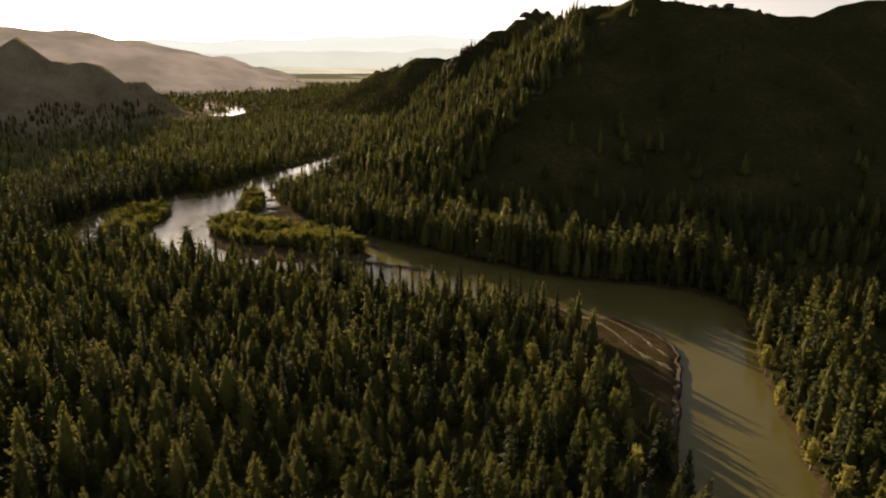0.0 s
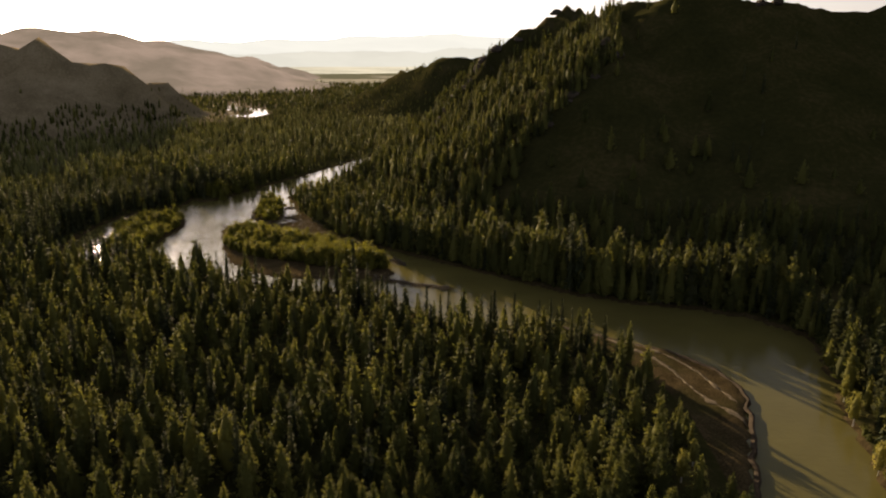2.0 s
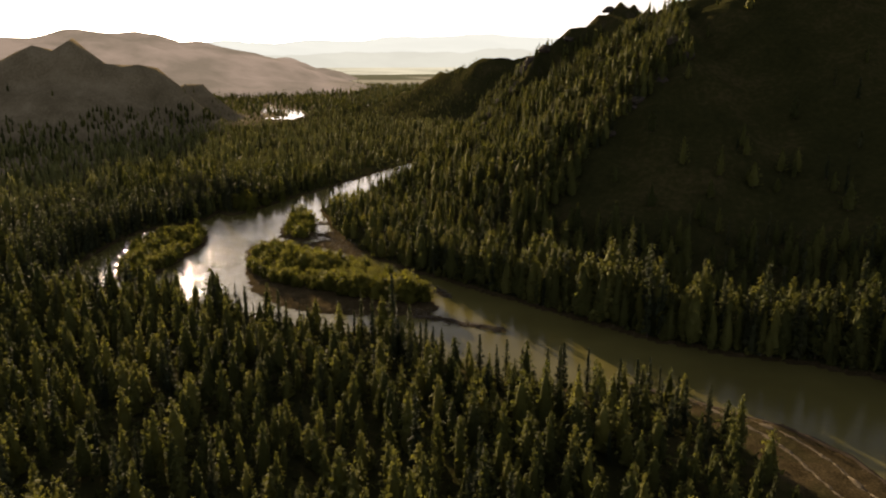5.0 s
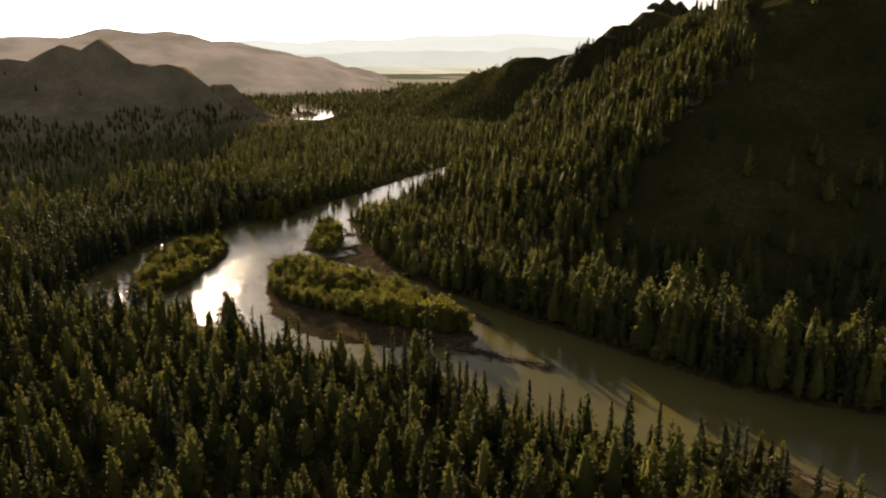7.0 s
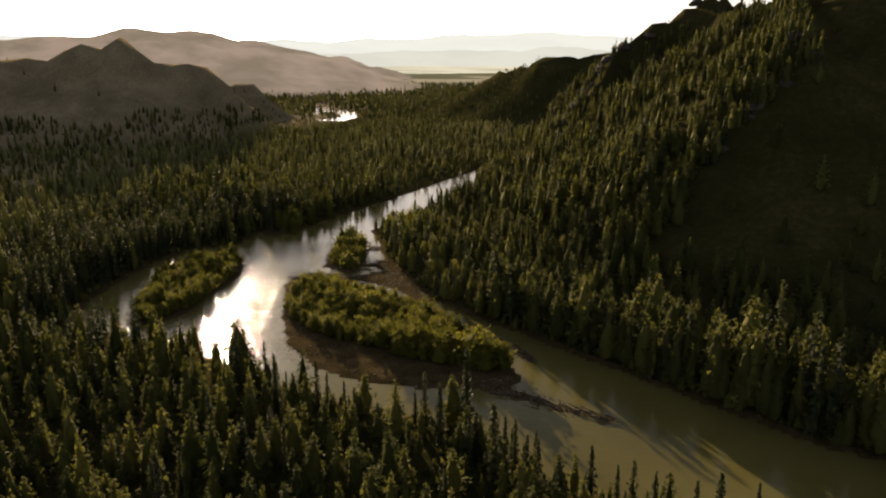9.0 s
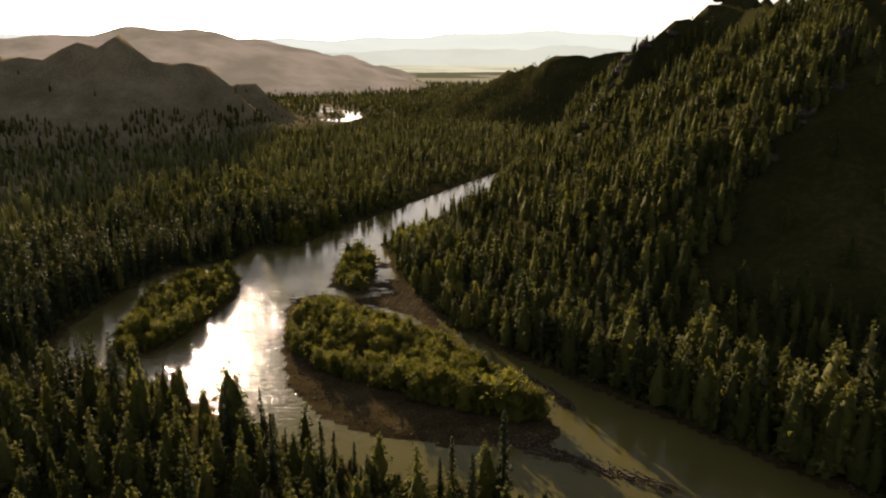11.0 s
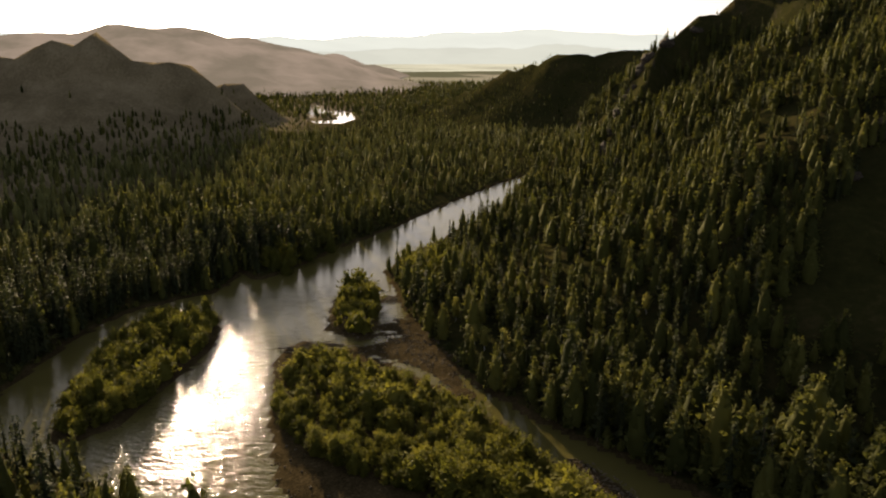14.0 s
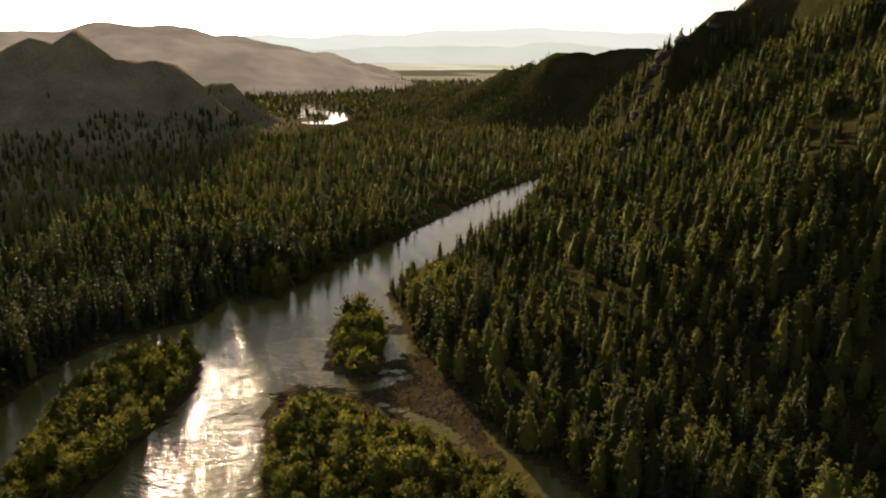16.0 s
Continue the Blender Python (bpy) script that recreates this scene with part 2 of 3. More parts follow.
def ground_material():
    m, n, l, b = material("valley_ground", 1.0, 0.0)
    geo = n.new("ShaderNodeNewGeometry")
    pos = geo.outputs["Position"]
    sep, nor = n.new("ShaderNodeSeparateXYZ"), n.new("ShaderNodeSeparateXYZ")
    l.new(pos, sep.inputs[0]), l.new(geo.outputs["True Normal"], nor.inputs[0])
    big, fine = grain(n, l, 45, 5, pos), grain(n, l, 3.0, 5, pos)
    turf = ramp(n, [(0.3, (0.015, 0.017, 0.007)), (0.5, (0.027, 0.027, 0.010)), (0.72, (0.060, 0.047, 0.021))])
    l.new(mixed(n, l, 0.45, big.outputs[0], fine.outputs[0]), turf.inputs[0])
    # rock where it is steep
    rockc = ramp(n, [(0.3, (0.022, 0.019, 0.015)), (0.7, (0.085, 0.070, 0.054))])
    l.new(fine.outputs[0], rockc.inputs[0])
    steep = ramp(n, [(0.44, (1.0,)), (0.60, (0.0,))])
    l.new(nor.outputs[2], steep.inputs[0])
    col = mixed(n, l, steep.outputs[0], turf.outputs[0], rockc.outputs[0])
    # dry grass on the open western hills, its colour lightened to stand in for haze
    west = n.new("ShaderNodeMapRange")
    west.inputs["From Min"].default_value, west.inputs["From Max"].default_value = -380, -480
    l.new(sep.outputs[0], west.inputs["Value"])
    steppe_haze = ramp(n, [(0.3, (0.085, 0.070, 0.040)), (0.5, (0.16, 0.130, 0.080)), (0.72, (0.26, 0.215, 0.14))])
    l.new(mixed(n, l, 0.4, big.outputs[0], fine.outputs[0]), steppe_haze.inputs[0])
    col = mixed(n, l, west.outputs[0], col, steppe_haze.outputs[0])
    # gravel and silt close above the water
    stones = n.new("ShaderNodeTexVoronoi")
    stones.inputs["Scale"].default_value = 1.6
    l.new(pos, stones.inputs["Vector"])
    silt = ramp(n, [(0.32, (0.024, 0.018, 0.009)), (0.52, (0.048, 0.036, 0.018)), (0.66, (0.070, 0.052, 0.027)), (0.76, (0.14, 0.112, 0.068))])
    l.new(mixed(n, l, 0.35, grain(n, l, 7, 5, pos).outputs[0], stones.outputs["Distance"]), silt.inputs[0])
    low = n.new("ShaderNodeMapRange")
    low.inputs["From Min"].default_value, low.inputs["From Max"].default_value = 1.02, 0.90
    l.new(sep.outputs[2], low.inputs["Value"])
    col = mixed(n, l, low.outputs[0], col, silt.outputs[0])
    # mown fields far out on the plain, over ground lightened in colour for haze
    out = n.new("ShaderNodeMapRange")
    out.inputs["From Min"].default_value, out.inputs["From Max"].default_value = 2500, 3100
    l.new(sep.outputs[1], out.inputs["Value"])
    fields = ramp(n, [(0.43, (0.0,)), (0.46, (1.0,))])
    strip = n.new("ShaderNodeMapping")
    strip.inputs["Scale"].default_value = (0.35, 1.0, 1.0)
    l.new(pos, strip.inputs["Vector"])
    l.new(grain(n, l, 420, 3, strip.outputs[0]).outputs[0], fields.inputs[0])
    hay = n.new("ShaderNodeMath")
    hay.operation = "MULTIPLY"
    l.new(out.outputs[0], hay.inputs[0]), l.new(fields.outputs[0], hay.inputs[1])
    # pale grey-green base imitates haze over the far plain
    col = mixed(n, l, out.outputs[0], col, (0.15, 0.16, 0.11))
    col = mixed(n, l, hay.outputs[0], col, (0.36, 0.35, 0.28))
    l.new(col, b.inputs["Base Color"])
    bumped(n, l, b, fine.outputs[0], 0.6, 0.5)
    return m


def water_material():
    """Silty water; wind and current roughen it where the mesh says it is choppy."""
    m, n, l, b = material("silty_river_water", 0.08, 0.12)
    pos = n.new("ShaderNodeNewGeometry").outputs["Position"]
    c = ramp(n, [(0.3, (0.072, 0.064, 0.020)), (0.7, (0.098, 0.087, 0.028))])
    l.new(grain(n, l, 40, 4, pos).outputs[0], c.inputs[0])
    l.new(c.outputs[0], b.inputs["Base Color"])
    b.inputs["IOR"].default_value = 1.33
    chop = n.new("ShaderNodeAttribute")
    chop.attribute_name = "chop"
    r = n.new("ShaderNodeMapRange")
    r.inputs["To Min"].default_value, r.inputs["To Max"].default_value = 0.11, 0.06
    l.new(chop.outputs["Fac"], r.inputs["Value"])
    l.new(r.outputs[0], b.inputs["Roughness"])
    wind = n.new("ShaderNodeMapping")
    wind.inputs["Rotation"].default_value = (0, 0, radians(-20))
    wind.inputs["Scale"].default_value = (0.55, 1.0, 1.0)
    l.new(pos, wind.inputs["Vector"])
    h = mixed(n, l, 0.3, grain(n, l, 1.7, 2, wind.outputs[0]).outputs[0], grain(n, l, 0.6, 2, wind.outputs[0]).outputs[0])
    k = n.new("ShaderNodeBump")
    k.inputs["Distance"].default_value = 0.68
    g = n.new("ShaderNodeMapRange")
    g.inputs["To Min"].default_value, g.inputs["To Max"].default_value = 0.03, 1.0
    l.new(chop.outputs["Fac"], g.inputs["Value"])
    l.new(g.outputs[0], k.inputs["Strength"])
    l.new(h, k.inputs["Height"])
    l.new(k.outputs[0], b.inputs["Normal"])
    return m


def foliage_material(name, dark, mid, light, glow=0.45):
    """Needles or leaves: part reflect, part let the light through. Varies from tree to tree and clump to clump."""
    m, n, l, b = material(name, 0.8, 0.06)
    info, att, geo = n.new("ShaderNodeObjectInfo"), n.new("ShaderNodeAttribute"), n.new("ShaderNodeNewGeometry")
    att.attribute_name = "tint"
    s = n.new("ShaderNodeMath")
    l.new(info.outputs["Random"], s.inputs[0]), l.new(att.outputs["Fac"], s.inputs[1])
    f = n.new("ShaderNodeMath")
    f.operation = "FRACT"
    l.new(s.outputs[0], f.inputs[0])
    v = n.new("ShaderNodeMath")
    v.operation = "MULTIPLY_ADD"
    v.inputs[1].default_value = 0.18
    l.new(geo.outputs["Random Per Island"], v.inputs[0])
    w = n.new("ShaderNodeMath")
    w.operation = "MULTIPLY"
    w.inputs[1].default_value = 0.8
    l.new(f.outputs[0], w.inputs[0]), l.new(w.outputs[0], v.inputs[2])
    c = ramp(n, [(0.1, dark), (0.55, mid), (0.95, light)])
    l.new(v.outputs[0], c.inputs[0])
    l.new(c.outputs[0], b.inputs["Base Color"])
    t = n.new("ShaderNodeBsdfTranslucent")
    l.new(mixed(n, l, 1.0, c.outputs[0], (1.0, 0.97, 0.62), "MULTIPLY"), t.inputs[0])
    mix = n.new("ShaderNodeMixShader")
    mix.inputs[0].default_value = glow
    l.new(b.outputs[0], mix.inputs[1]), l.new(t.outputs[0], mix.inputs[2])
    l.new(mix.outputs[0], n["Material Output"].inputs[0])
    return m


def plain_material(name, a, c, size, rough=0.85, bump=0.4, depth=0.1):
    m, n, l, b = material(name, rough, 0.08)
    pos = n.new("ShaderNodeTexCoord").outputs["Object"]
    g = grain(n, l, size, 5, pos)
    r = ramp(n, [(0.3, a), (0.7, c)])
    l.new(g.outputs[0], r.inputs[0])
    l.new(r.outputs[0], b.inputs["Base Color"])
    bumped(n, l, b, g.outputs[0], bump, depth)
    return m


GROUND, WATER = ground_material(), water_material()
LARCH = foliage_material("larch_needles", (0.046, 0.054, 0.018), (0.088, 0.094, 0.028), (0.140, 0.138, 0.040), 0.48)
SPRUCE = foliage_material("spruce_needles", (0.024, 0.031, 0.015), (0.038, 0.046, 0.022), (0.058, 0.062, 0.028), 0.35)
BIRCH = foliage_material("birch_leaves", (0.15, 0.15, 0.045), (0.21, 0.20, 0.06), (0.28, 0.255, 0.085), 0.55)
WILLOW = foliage_material("willow_leaves", (0.075, 0.080, 0.017), (0.12, 0.120, 0.025), (0.18, 0.172, 0.040), 0.52)
# valley leaves made lighter than the larch, partly in place of haze
HAZE_POPLAR = foliage_material("haze_poplar_leaves", (0.13, 0.135, 0.055), (0.18, 0.182, 0.072), (0.235, 0.23, 0.095), 0.5)
BARK = plain_material("conifer_bark", (0.05, 0.036, 0.026), (0.13, 0.095, 0.07), 0.4)
PALE_BARK = plain_material("birch_bark", (0.28, 0.26, 0.23), (0.6, 0.57, 0.52), 0.5)
DRIFT = plain_material("weathered_driftwood", (0.045, 0.036, 0.027), (0.15, 0.12, 0.09), 0.3)
ROCK = plain_material("lichened_rock", (0.022, 0.019, 0.015), (0.085, 0.070, 0.054), 0.35, 0.9, 0.8, 0.5)
EARTH = plain_material("dark_wet_earth", (0.020, 0.014, 0.008), (0.055, 0.038, 0.022), 1.2)
GRAVEL = plain_material("washed_gravel", (0.050, 0.038, 0.022), (0.135, 0.108, 0.070), 0.6, 0.9, 0.6, 0.2)
PEBBLE = plain_material("river_stone", (0.055, 0.045, 0.034), (0.15, 0.125, 0.095), 0.5)

# ---- ground: one sheet out to the horizon ----
def stretched(lo, hi, step, far_lo, far_hi, grow):
    v = list(np.arange(lo, hi, step))
    s = step
    while v[-1] < far_hi:
        s *= grow
        v.append(v[-1] + s)
    s = step
    while v[0] > far_lo:
        s *= grow
        v.insert(0, v[0] - s)
    return np.array(v)


def sheet(name, xs, ys, height):
    gx, gy = np.meshgrid(xs, ys)
    z = height(gx.ravel(), gy.ravel())
    w, h = len(xs), len(ys)
    i = (np.arange(h - 1)[:, None] * w + np.arange(w - 1)[None, :]).ravel()
    me = mesh_of(name, np.stack((gx.ravel(), gy.ravel(), z), 1), np.stack((i, i + 1, i + w + 1, i + w), 1))
    return me


gm = sheet("ground", stretched(-252, 130, 2.4, -4800, 4800, 1.055), stretched(150, 600, 2.5, -1500, 4950, 1.035), terrain)
gm.shade_smooth()
gm.materials.append(GROUND)
tagged(new("ground", gm), "grassy valley floor with gravel banks and steep rocky hills", "ground", kind="structure")

RIFFLES = [[(-157, 476), (-161, 474), (-164, 468), (-168, 456), (-167, 443), (-166, 428)], [(-152, 456), (-154, 449), (-155, 436), (-154, 426)]]


def along(x, y, points):
    """Distance from a line of points."""
    best = np.full(x.shape, 1e9)
    for (ax, ay), (bx, by) in zip(points, points[1:]):
        k = np.clip(((x - ax) * (bx - ax) + (y - ay) * (by - ay)) / ((bx - ax) ** 2 + (by - ay) ** 2), 0, 1)
        best = np.minimum(best, np.hypot(x - ax - k * (bx - ax), y - ay - k * (by - ay)))
    return best


def chop_at(x, y):
    """Quick broken water between the islands and along the riffles, slack reaches above and below."""
    west = 0.25 + 0.75 * smooth(x, -214, -198)
    quick = 0.10 + 0.65 * west * smooth(118 - np.hypot(x + 182, (y - 432) * 0.95), 0, 45) * (0.85 + 0.3 * value_noise(x, y, 14, 64))
    rapid = np.zeros(x.shape)
    for p in RIFFLES:
        rapid = np.maximum(rapid, 1 - smooth(along(x, y, p), 0.5, 7))
    return np.clip(quick + 0.6 * rapid, 0, 1)


def waves(x, y):
    u, v = 0.91 * x + 0.42 * y, -0.42 * x + 0.91 * y
    return chop_at(x, y) * (0.07 * value_noise(u, v, 5, 63) + 0.05 * value_noise(u * 0.7, v, 2.4, 61))


wm = sheet("water", np.concatenate((np.arange(-300, -246, 9.0), np.arange(-246, -214, 2.0), np.arange(-214, -132, 1.0), np.arange(-132, -90, 2.0), np.arange(-90, 175, 5.0))),
           np.concatenate((np.arange(-330, 340, 10.0), np.arange(340, 545, 1.0), np.arange(545, 580, 2.0), np.arange(580, 1065, 5.0))), waves)
places = np.array([v.co[:2] for v in wm.vertices])
wm.attributes.new("chop", "FLOAT", "POINT").data.foreach_set("value", chop_at(places[:, 0], places[:, 1]).astype(np.float32))
wm.shade_smooth()
wm.materials.append(WATER)
tagged(new("water", wm), "silty olive river water glittering under the low sun", "river", kind="structure")
wm = sheet("water", np.linspace(-720, -400, 6), np.linspace(1340, 1900, 8), lambda x, y: np.full(x.shape, 1.0))
wm.materials.append(WATER)
tagged(new("water", wm), "distant bright bend of the same river", "river", kind="structure")


# ---- trees ----
def cone_core(rng, height, radius, base, tip, sides, rings, shape):
    """A closed uneven body inside the crown."""
    v, f = [], []
    for r in range(rings):
        k = r / rings
        rad = radius * shape(k)
        for s in range(sides):
            a = 2 * math.pi * (s + 0.5 * (r % 2)) / sides
            q = rad * rng.uniform(0.62, 1.14)
            v.append((q * math.cos(a), q * math.sin(a), base + (tip - base) * k + rng.uniform(-0.04, 0.04) * height))
    v.append((0, 0, tip))
    for r in range(rings - 1):
        for s in range(sides):
            a, b = r * sides + s, r * sides + (s + 1) % sides
            f += [(a, b, a + sides), (b, b + sides, a + sides)]
    top = len(v) - 1
    for s in range(sides):
        f.append(((rings - 1) * sides + s, (rings - 1) * sides + (s + 1) % sides, top))
    return np.array(v), np.array(f)


def crown_arrays(seed, height, radius, base, n, size, shape, sides=8, rings=4, core=0.5, droop=0.4, boughs=48):
    """A dark inner body and boughs round it, each bough a fan of small sprays with gaps between."""
    rng = np.random.default_rng(seed)
    v, f = cone_core(rng, height, radius * core, base, height * 0.93, sides, rings, shape)
    kb = np.linspace(0.0, 0.985, boughs) ** 0.9 + rng.normal(0, 0.012, boughs)
    kb = np.clip(kb, 0, 0.99)
    ab = np.arange(boughs) * 2.4 + rng.normal(0, 0.35, boughs)
    lump = 1 + 0.16 * np.sin(2 * ab + rng.random() * 6) + 0.10 * np.sin(3 * ab + 7 * kb)
    reach = radius * np.array([shape(q) for q in kb]) * lump * rng.uniform(0.72, 1.18, boughs)
    own = rng.integers(0, boughs, n)
    u = rng.uniform(0.12, 1.0, n) ** 0.62
    k, a, out = kb[own], ab[own], reach[own]
    a = a + rng.normal(0, 0.20, n) * (1.15 - 0.5 * u)
    rad = out * u * rng.uniform(0.92, 1.06, n)
    rise = (0.30 - 0.75 * droop) * out * u * u + rng.normal(0, 0.035, n) * (height - base) * 0.6
    c = np.stack((rad * np.cos(a), rad * np.sin(a), base + (height - base) * k + rise), 1)
    c[:, 2] = np.maximum(c[:, 2], base * 0.6)
    s = size * rng.uniform(0.5, 1.45, n)[:, None] * (1 - 0.45 * k[:, None])
    outw = np.stack((np.cos(a), np.sin(a), np.full(n, 0.3 - 0.6 * droop)), 1)
    tang = np.stack((-np.sin(a), np.cos(a), rng.uniform(-0.5, 0.5, n)), 1)
    up = np.stack((-0.25 * np.cos(a), -0.25 * np.sin(a), np.ones(n)), 1) * rng.uniform(0.35, 1.0, n)[:, None]
    flip = np.where(rng.random(n) < 0.5, 1.0, -1.0)[:, None]
    p0 = c + up * s * 0.42 * flip + tang * s * 0.5 + rng.normal(0, 0.18, (n, 3)) * s
    p1 = c + up * s * 0.42 * flip - tang * s * 0.5 + rng.normal(0, 0.18, (n, 3)) * s
    p2 = c - up * s * 0.4 * flip + outw * s * 0.75 + rng.normal(0, 0.2, (n, 3)) * s
    lv = np.stack((p0, p1, p2), 1).reshape(-1, 3)
    lf = np.arange(3 * n).reshape(n, 3) + len(v)
    return np.concatenate((v, lv)), np.concatenate((f, lf))


def trunk_arrays(seed, height, r, sides=5, lean=0.02):
    rng = np.random.default_rng(seed)
    v, f = [], []
    rings = 4
    ox, oy = rng.uniform(-lean, lean, 2) * height
    for q in range(rings):
        k = q / (rings - 1)
        rad = r * (1.25 if q == 0 else 1 - 0.85 * k)
        for s in range(sides):
            a = 2 * math.pi * s / sides
            v.append((ox * k * k + rad * math.cos(a), oy * k * k + rad * math.sin(a), -0.6 + (height + 0.6) * k))
    for q in range(rings - 1):
        for s in range(sides):
            a, b = q * sides + s, q * sides + (s + 1) % sides
            f += [(a, b, b + sides), (a, b + sides, a + sides)]
    return np.array(v), np.array(f)


def larch_shape(k):
    return (min(1, 0.6 + 2.2 * k) if k < 0.18 else 1) * (1 - k) ** 0.8 * 1.05 + 0.015


def spruce_shape(k):
    return (1 - k) ** 0.9 * (0.76 + 0.24 * math.cos(k * 44)) + 0.03


def round_shape(k):
    return math.sqrt(max(0.0, 1 - (2 * k - 0.85) ** 2 / 1.35)) + 0.03


def bush_shape(k):
    return math.sqrt(max(0.0, 1 - k ** 2.2)) * (0.85 + 0.15 * math.sin(9 * k)) + 0.03


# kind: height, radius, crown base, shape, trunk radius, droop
KINDS = {"poplar": (11.5, 3.3, 0.6, larch_shape, 0.2, 0.1, HAZE_POPLAR, PALE_BARK),
         "larch": (13.4, 3.7, 0.8, larch_shape, 0.22, 0.2, LARCH, BARK),
         "spruce": (15.5, 2.2, 0.9, spruce_shape, 0.2, 0.6, SPRUCE, BARK),
         "birch": (9.5, 2.1, 2.0, round_shape, 0.16, 0.1, BIRCH, PALE_BARK),
         "alder": (4.0, 2.2, 0.0, bush_shape, 0.09, -0.2, LARCH, BARK),
         "willow": (4.3, 2.5, 0.1, bush_shape, 0.09, -0.2, WILLOW, BARK)}


def template(kind, seed, n, size, sides, rings, core=0.5, boughs=48):
    h, r, base, shape, tr, droop, leaf, bark = KINDS[kind]
    rng = np.random.default_rng(seed + 77)
    h, r = h * rng.uniform(0.88, 1.12), r * rng.uniform(0.78, 1.25)
    return trunk_arrays(seed, h * 0.9, tr), crown_arrays(seed, h, r, base, n, size, shape, sides, rings, core=core, droop=droop, boughs=boughs)


def plant_stuff(name, kind, spots, label, n, size, sides=7, rings=3, variants=7, trunks=True, seed=0, category="trees"):
    """All the trees of a wood that stand too far or too many to tell apart: one mesh."""
    leaf, bark = KINDS[kind][6], KINDS[kind][7]
    rng = np.random.default_rng(seed + 5)
    V, F, T, M = [], [], [], []
    at = 0
    pick = rng.integers(0, variants, len(spots))
    for q in range(variants):
        own = spots[pick == q]
        if not len(own):
            continue
        (tv, tf), (cv, cf) = template(kind, seed + q * 13, n, size, sides, rings, 0.45 if kind == "spruce" else 0.66, min(36, max(6, n // 4)))
        if trunks:
            v, f = np.concatenate((cv, tv)), np.concatenate((cf, tf + len(cv)))
            mi = np.concatenate((np.zeros(len(cf)), np.ones(len(tf))))
        else:
            v, f, mi = cv, cf, np.zeros(len(cf))
        a = rng.random(len(own)) * 2 * np.pi
        ca, sa = np.cos(a)[:, None], np.sin(a)[:, None]
        wide, tall = own[:, 3:4] * rng.uniform(0.8, 1.25, (len(own), 1)), own[:, 3:4]
        X = (v[None, :, 0] * ca - v[None, :, 1] * sa) * wide + own[:, 0:1]
        Y = (v[None, :, 0] * sa + v[None, :, 1] * ca) * wide + own[:, 1:2]
        Z = v[None, :, 2] * tall + own[:, 2:3]
        V.append(np.stack((X, Y, Z), 2).reshape(-1, 3))
        F.append((f[None] + (np.arange(len(own)) * len(v))[:, None, None]).reshape(-1, 3) + at)
        T.append(np.repeat(rng.random(len(own)), len(v)))
        M.append(np.tile(mi, len(own)))
        at += len(own) * len(v)
    me = mesh_of(name, np.concatenate(V), np.concatenate(F), np.concatenate(T), np.concatenate(M))
    me.materials.append(leaf), me.materials.append(bark)
    return tagged(new(name, me), label, category, kind="stuff")


def plant_things(kind, name, spots, label, group, n, size, category, variants=9, seed=0):
    """Trees that can be told apart: trunk and crown under one base."""
    leaf, bark = KINDS[kind][6], KINDS[kind][7]
    rng = np.random.default_rng(seed + 9)
    first = []
    for q in range(min(variants, len(spots))):
        (tv, tf), (cv, cf) = template(kind, seed + q * 13, n, size, 7, 4, 0.40 if kind == "spruce" else 0.6, 70)
        base = tagged(new(name), label, category, group)
        for part_name, v, f, mat in (("trunk", tv, tf, bark), ("crown", cv, cf, leaf)):
            me = mesh_of(part_name, v, f)
            me.materials.append(mat)
            ob = new(part_name, me)
            ob.parent = base
        first.append(base)
    for i, (x, y, z, s) in enumerate(spots):
        m = pose(x, y, z, 0, 0, rng.uniform(0, 360)) @ Matrix.Diagonal((s * rng.uniform(0.88, 1.12), s * rng.uniform(0.88, 1.12), s, 1))
        if i < len(first):
            first[i].matrix_basis = m
        else:
            copy_thing(first[i % len(first)], Matrix.Identity(4)).matrix_basis = m


def scatter(x0, x1, y0, y1, step, seed, keep):
    """Jittered places with their ground height; keep(x, y, land, hill) gives the chance of a tree."""
    rng = np.random.default_rng(seed)
    gx, gy = np.meshgrid(np.arange(x0, x1, step), np.arange(y0, y1, step))
    x, y = gx.ravel() + rng.uniform(-0.48, 0.48, gx.size) * step, gy.ravel() + rng.uniform(-0.48, 0.48, gx.size) * step
    wedge = (x > np.where(y < 352, -0.66, -0.86) * y - 55) & (x < 0.64 * y + 40)
    x, y = x[wedge], y[wedge]
    land, _ = shore(x, y)
    ok = rng.random(len(x)) < keep(x, y, land, hills(x, y))
    x, y = x[ok], y[ok]
    size = np.clip(rng.normal(0.84, 0.21, len(x)), 0.36, 1.3) * (1 + 0.22 * value_noise(x, y, 38, 11))
    size = size * (1 - 0.22 * smooth(hills(x, y), 15, 60))
    size = np.where((x < -330) & (y > 1150) & (y < 1400) & (x > -560), size * 0.5, size)
    size = np.where((x > -165) & (y > 555) & (y < 930) & (land[ok] < 16), size * 0.6, size)
    size = np.where((x > -320) & (y > 1250), size * 0.6, size)
    size = np.where((x > -60) & (y > 320) & (y < 470) & (land[ok] < 28), size * 1.42, size)
    return np.stack((x, y, terrain(x, y), size), 1)


